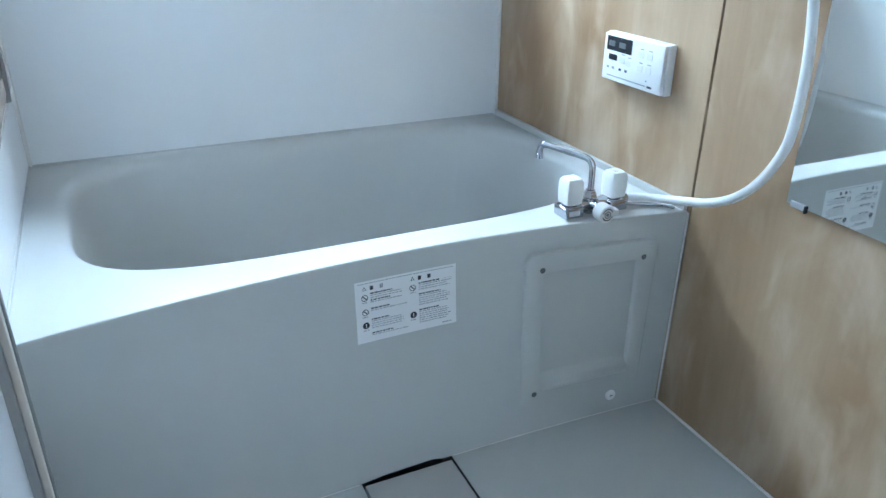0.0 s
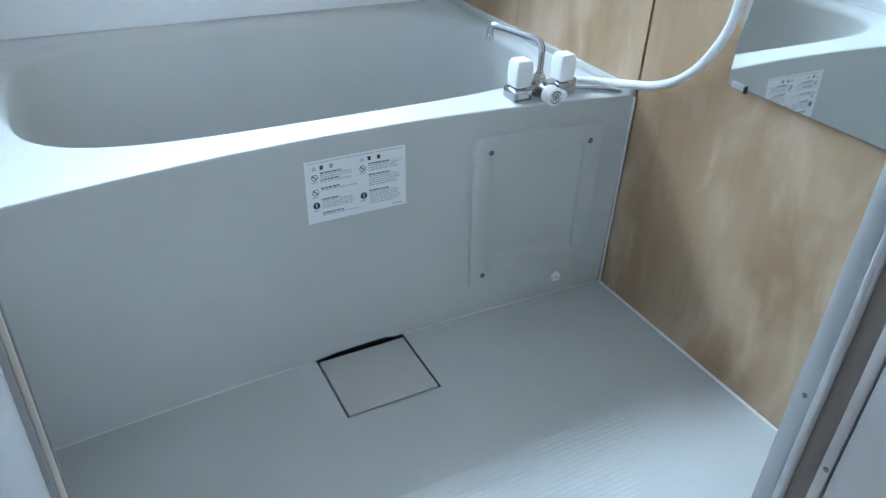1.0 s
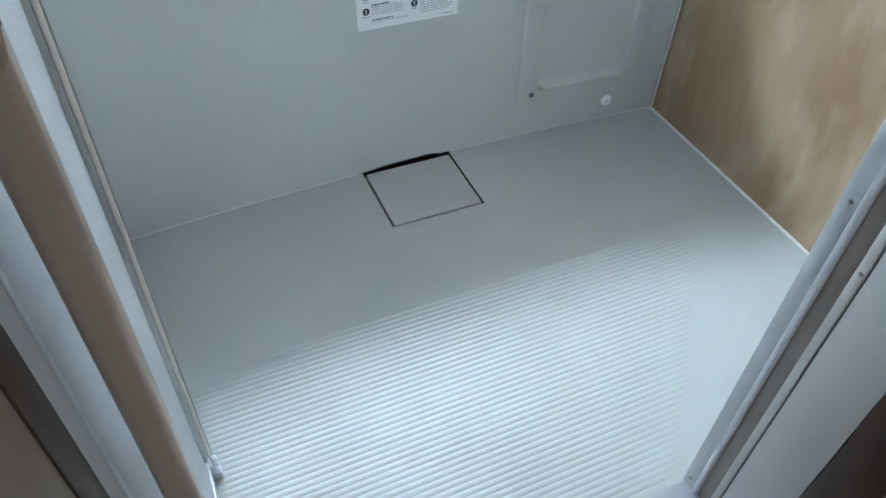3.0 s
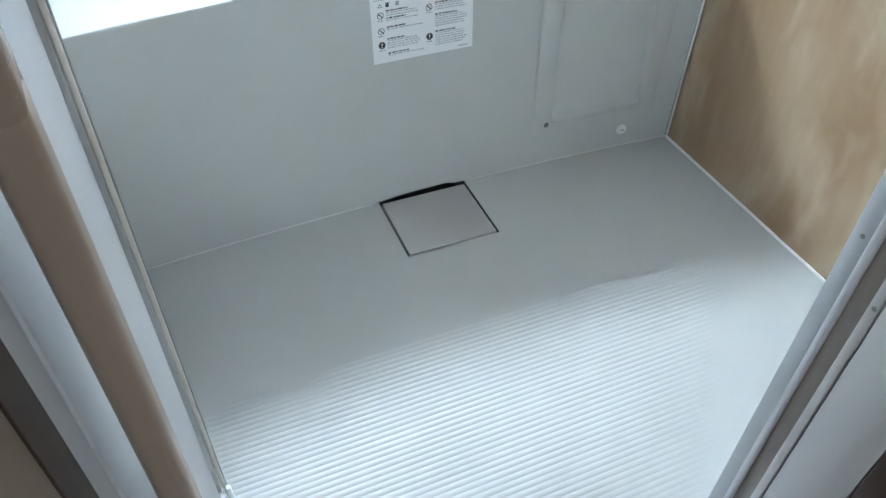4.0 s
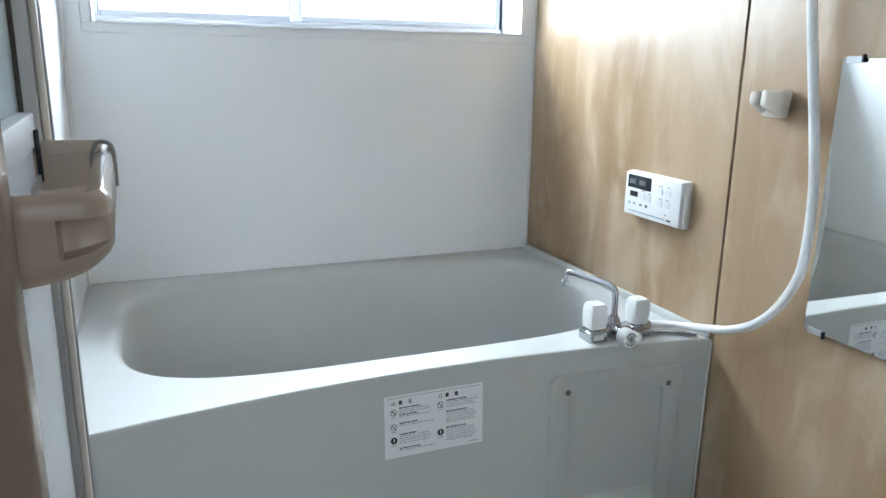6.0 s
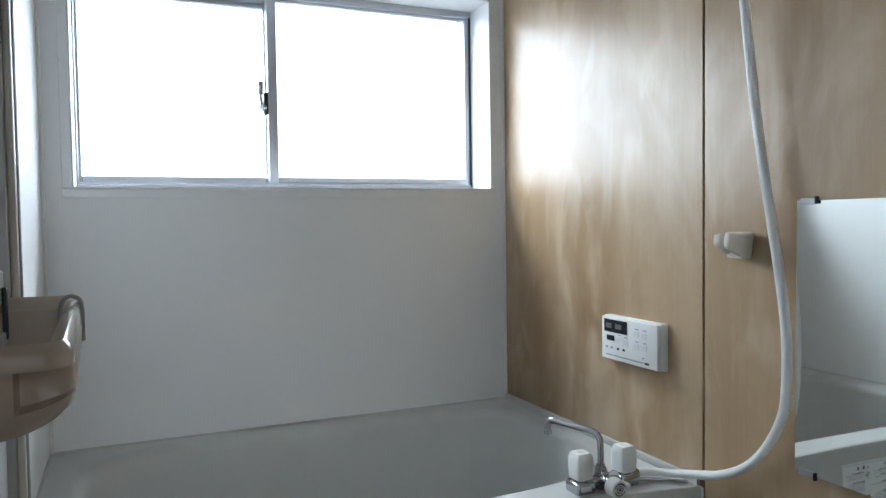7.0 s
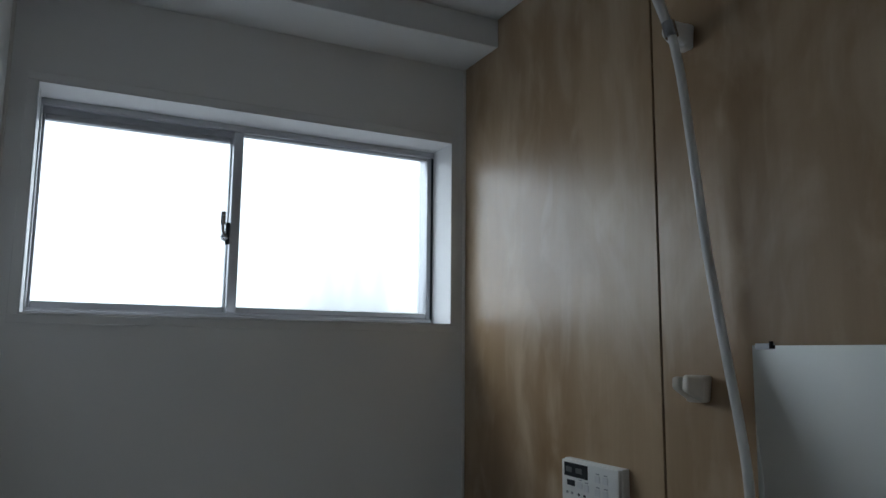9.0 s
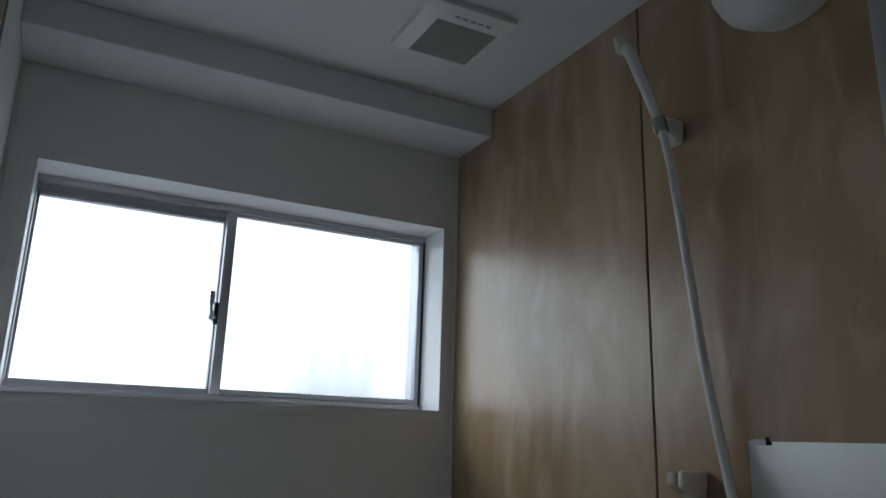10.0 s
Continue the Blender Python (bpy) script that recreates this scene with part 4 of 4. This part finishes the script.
def build_anteroom():
    """The dressing room behind the door, where the camera stands; sky light enters by an added opening."""
    bm = bmesh.new()
    add_box(bm, (DX1 - 0.001, -0.84, -0.05), (DX1 + 0.1, -0.7835, 2.0), 0.003, 2)
    add_box(bm, (DX0 - 0.1, -0.84, -0.05), (DX0, -0.791, 2.0), 0.003, 2)
    add_box(bm, (DX0, -0.84, 1.9), (DX1, -0.791, 2.0), 0.003, 2)
    structure("door_casing", bm, DARK_WOOD, "dark brown wooden casing round the doorway", "trim")
    structure("anteroom_floor", box((-1.9, -2.4, -0.08), (0.6, -0.79, -0.05)), DARK_WOOD, "dark brown wooden dressing-room floor", "floor")
    structure("anteroom_wall_west", box((-1.95, -2.4, -0.05), (-1.85, -0.79, 2.3)), WALLPAPER, "beige dressing-room wall", "wall")
    structure("anteroom_wall_east", box((0.5, -2.4, -0.05), (0.6, -0.79, 2.3)), WALLPAPER, "beige dressing-room wall", "wall")
    # large opening added behind the camera, to brighten the door stile and jambs
    bm = bmesh.new()
    add_box(bm, (-1.85, -2.4, -0.05), (-1.4, -2.3, 2.3))
    add_box(bm, (0.45, -2.4, -0.05), (0.5, -2.3, 2.3))
    add_box(bm, (-1.4, -2.4, -0.05), (0.45, -2.3, 0.3))
    add_box(bm, (-1.4, -2.4, 2.1), (0.45, -2.3, 2.3))
    structure("anteroom_wall_south", bm, WALLPAPER, "beige dressing-room wall with an added, unseen opening that lets sky light in", "wall")
    structure("anteroom_ceiling", box((-1.85, -2.3, 2.2), (0.5, -0.79, 2.3)), WALLPAPER, "beige dressing-room ceiling", "ceiling")
    bm = bmesh.new()
    add_box(bm, (-1.85, -0.79, -0.05), (DX0 - 0.02, -0.762, 2.2))
    add_box(bm, (DX1 + 0.02, -0.79, -0.05), (0.5, -0.762, 2.2))
    add_box(bm, (DX0 - 0.02, -0.79, 1.9), (DX1 + 0.02, -0.762, 2.2))
    structure("anteroom_wall_north", bm, DARK_WOOD, "dark dressing-room wall round the doorway", "wall")


def build_backdrop():
    m = bpy.data.materials.new("bright_overcast_haze")
    m.use_nodes = True
    n = m.node_tree.nodes
    n.remove(n["Principled BSDF"])
    e = n.new("ShaderNodeEmission")
    e.inputs[0].default_value, e.inputs[1].default_value = (*DAYLIGHT, 1), BACKDROP_GLOW
    link = m.node_tree.links.new
    link(e.outputs[0], n["Material Output"].inputs[0])
    # a dim distant shape in the haze
    tc, mp, g, r = n.new("ShaderNodeTexCoord"), n.new("ShaderNodeMapping"), n.new("ShaderNodeTexGradient"), n.new("ShaderNodeMapRange")
    mp.vector_type = "TEXTURE"
    mp.inputs["Location"].default_value, mp.inputs["Scale"].default_value = (0.5, 3.2, 1.3), (0.85, 1.0, 0.8)
    g.gradient_type = "SPHERICAL"
    link(tc.outputs["Object"], mp.inputs[0])
    link(mp.outputs[0], g.inputs[0])
    r.inputs["From Min"].default_value, r.inputs["From Max"].default_value = 0.0, 0.4
    r.inputs["To Min"].default_value, r.inputs["To Max"].default_value = BACKDROP_GLOW, BACKDROP_GLOW * 0.4
    # rain streaks blur it upright
    sm, st, sx = n.new("ShaderNodeMapping"), n.new("ShaderNodeTexNoise"), n.new("ShaderNodeMath")
    sm.inputs["Scale"].default_value = (16, 1, 0.9)
    st.inputs["Scale"].default_value, st.inputs["Detail"].default_value = 1.0, 4
    sx.operation = "MULTIPLY"
    link(tc.outputs["Object"], sm.inputs[0])
    link(sm.outputs[0], st.inputs["Vector"])
    link(g.outputs["Fac"], sx.inputs[0])
    link(st.outputs[0], sx.inputs[1])
    link(sx.outputs[0], r.inputs[0])
    # glow cut in the unseen lower part, to keep light off the upper walls
    sep, low_glow, mul = n.new("ShaderNodeSeparateXYZ"), n.new("ShaderNodeMapRange"), n.new("ShaderNodeMath")
    low_glow.interpolation_type = "SMOOTHSTEP"
    low_glow.inputs["From Min"].default_value, low_glow.inputs["From Max"].default_value = 0.9, 1.4
    low_glow.inputs["To Min"].default_value, low_glow.inputs["To Max"].default_value = 0.12, 1.0
    mul.operation = "MULTIPLY"
    link(tc.outputs["Object"], sep.inputs[0])
    link(sep.outputs["Z"], low_glow.inputs[0])
    link(r.outputs[0], mul.inputs[0])
    link(low_glow.outputs[0], mul.inputs[1])
    link(mul.outputs[0], e.inputs[1])
    structure("backdrop", grid([-5, 4], [-2.0, 6.0], lambda x, z: (x, 3.2, z)), m, "plain bright overcast haze outside the window", "backdrop")


build_backdrop()
build_shell()
build_floor()
build_tub()
build_window()
build_door_frame()
build_anteroom()
build_door()
build_mirror()
build_remote()
build_faucet()
build_shower()
build_holder(0.026, 0.938, True)
build_holder(0.027, 1.6, False)
build_vent()
build_lamp()
build_label()
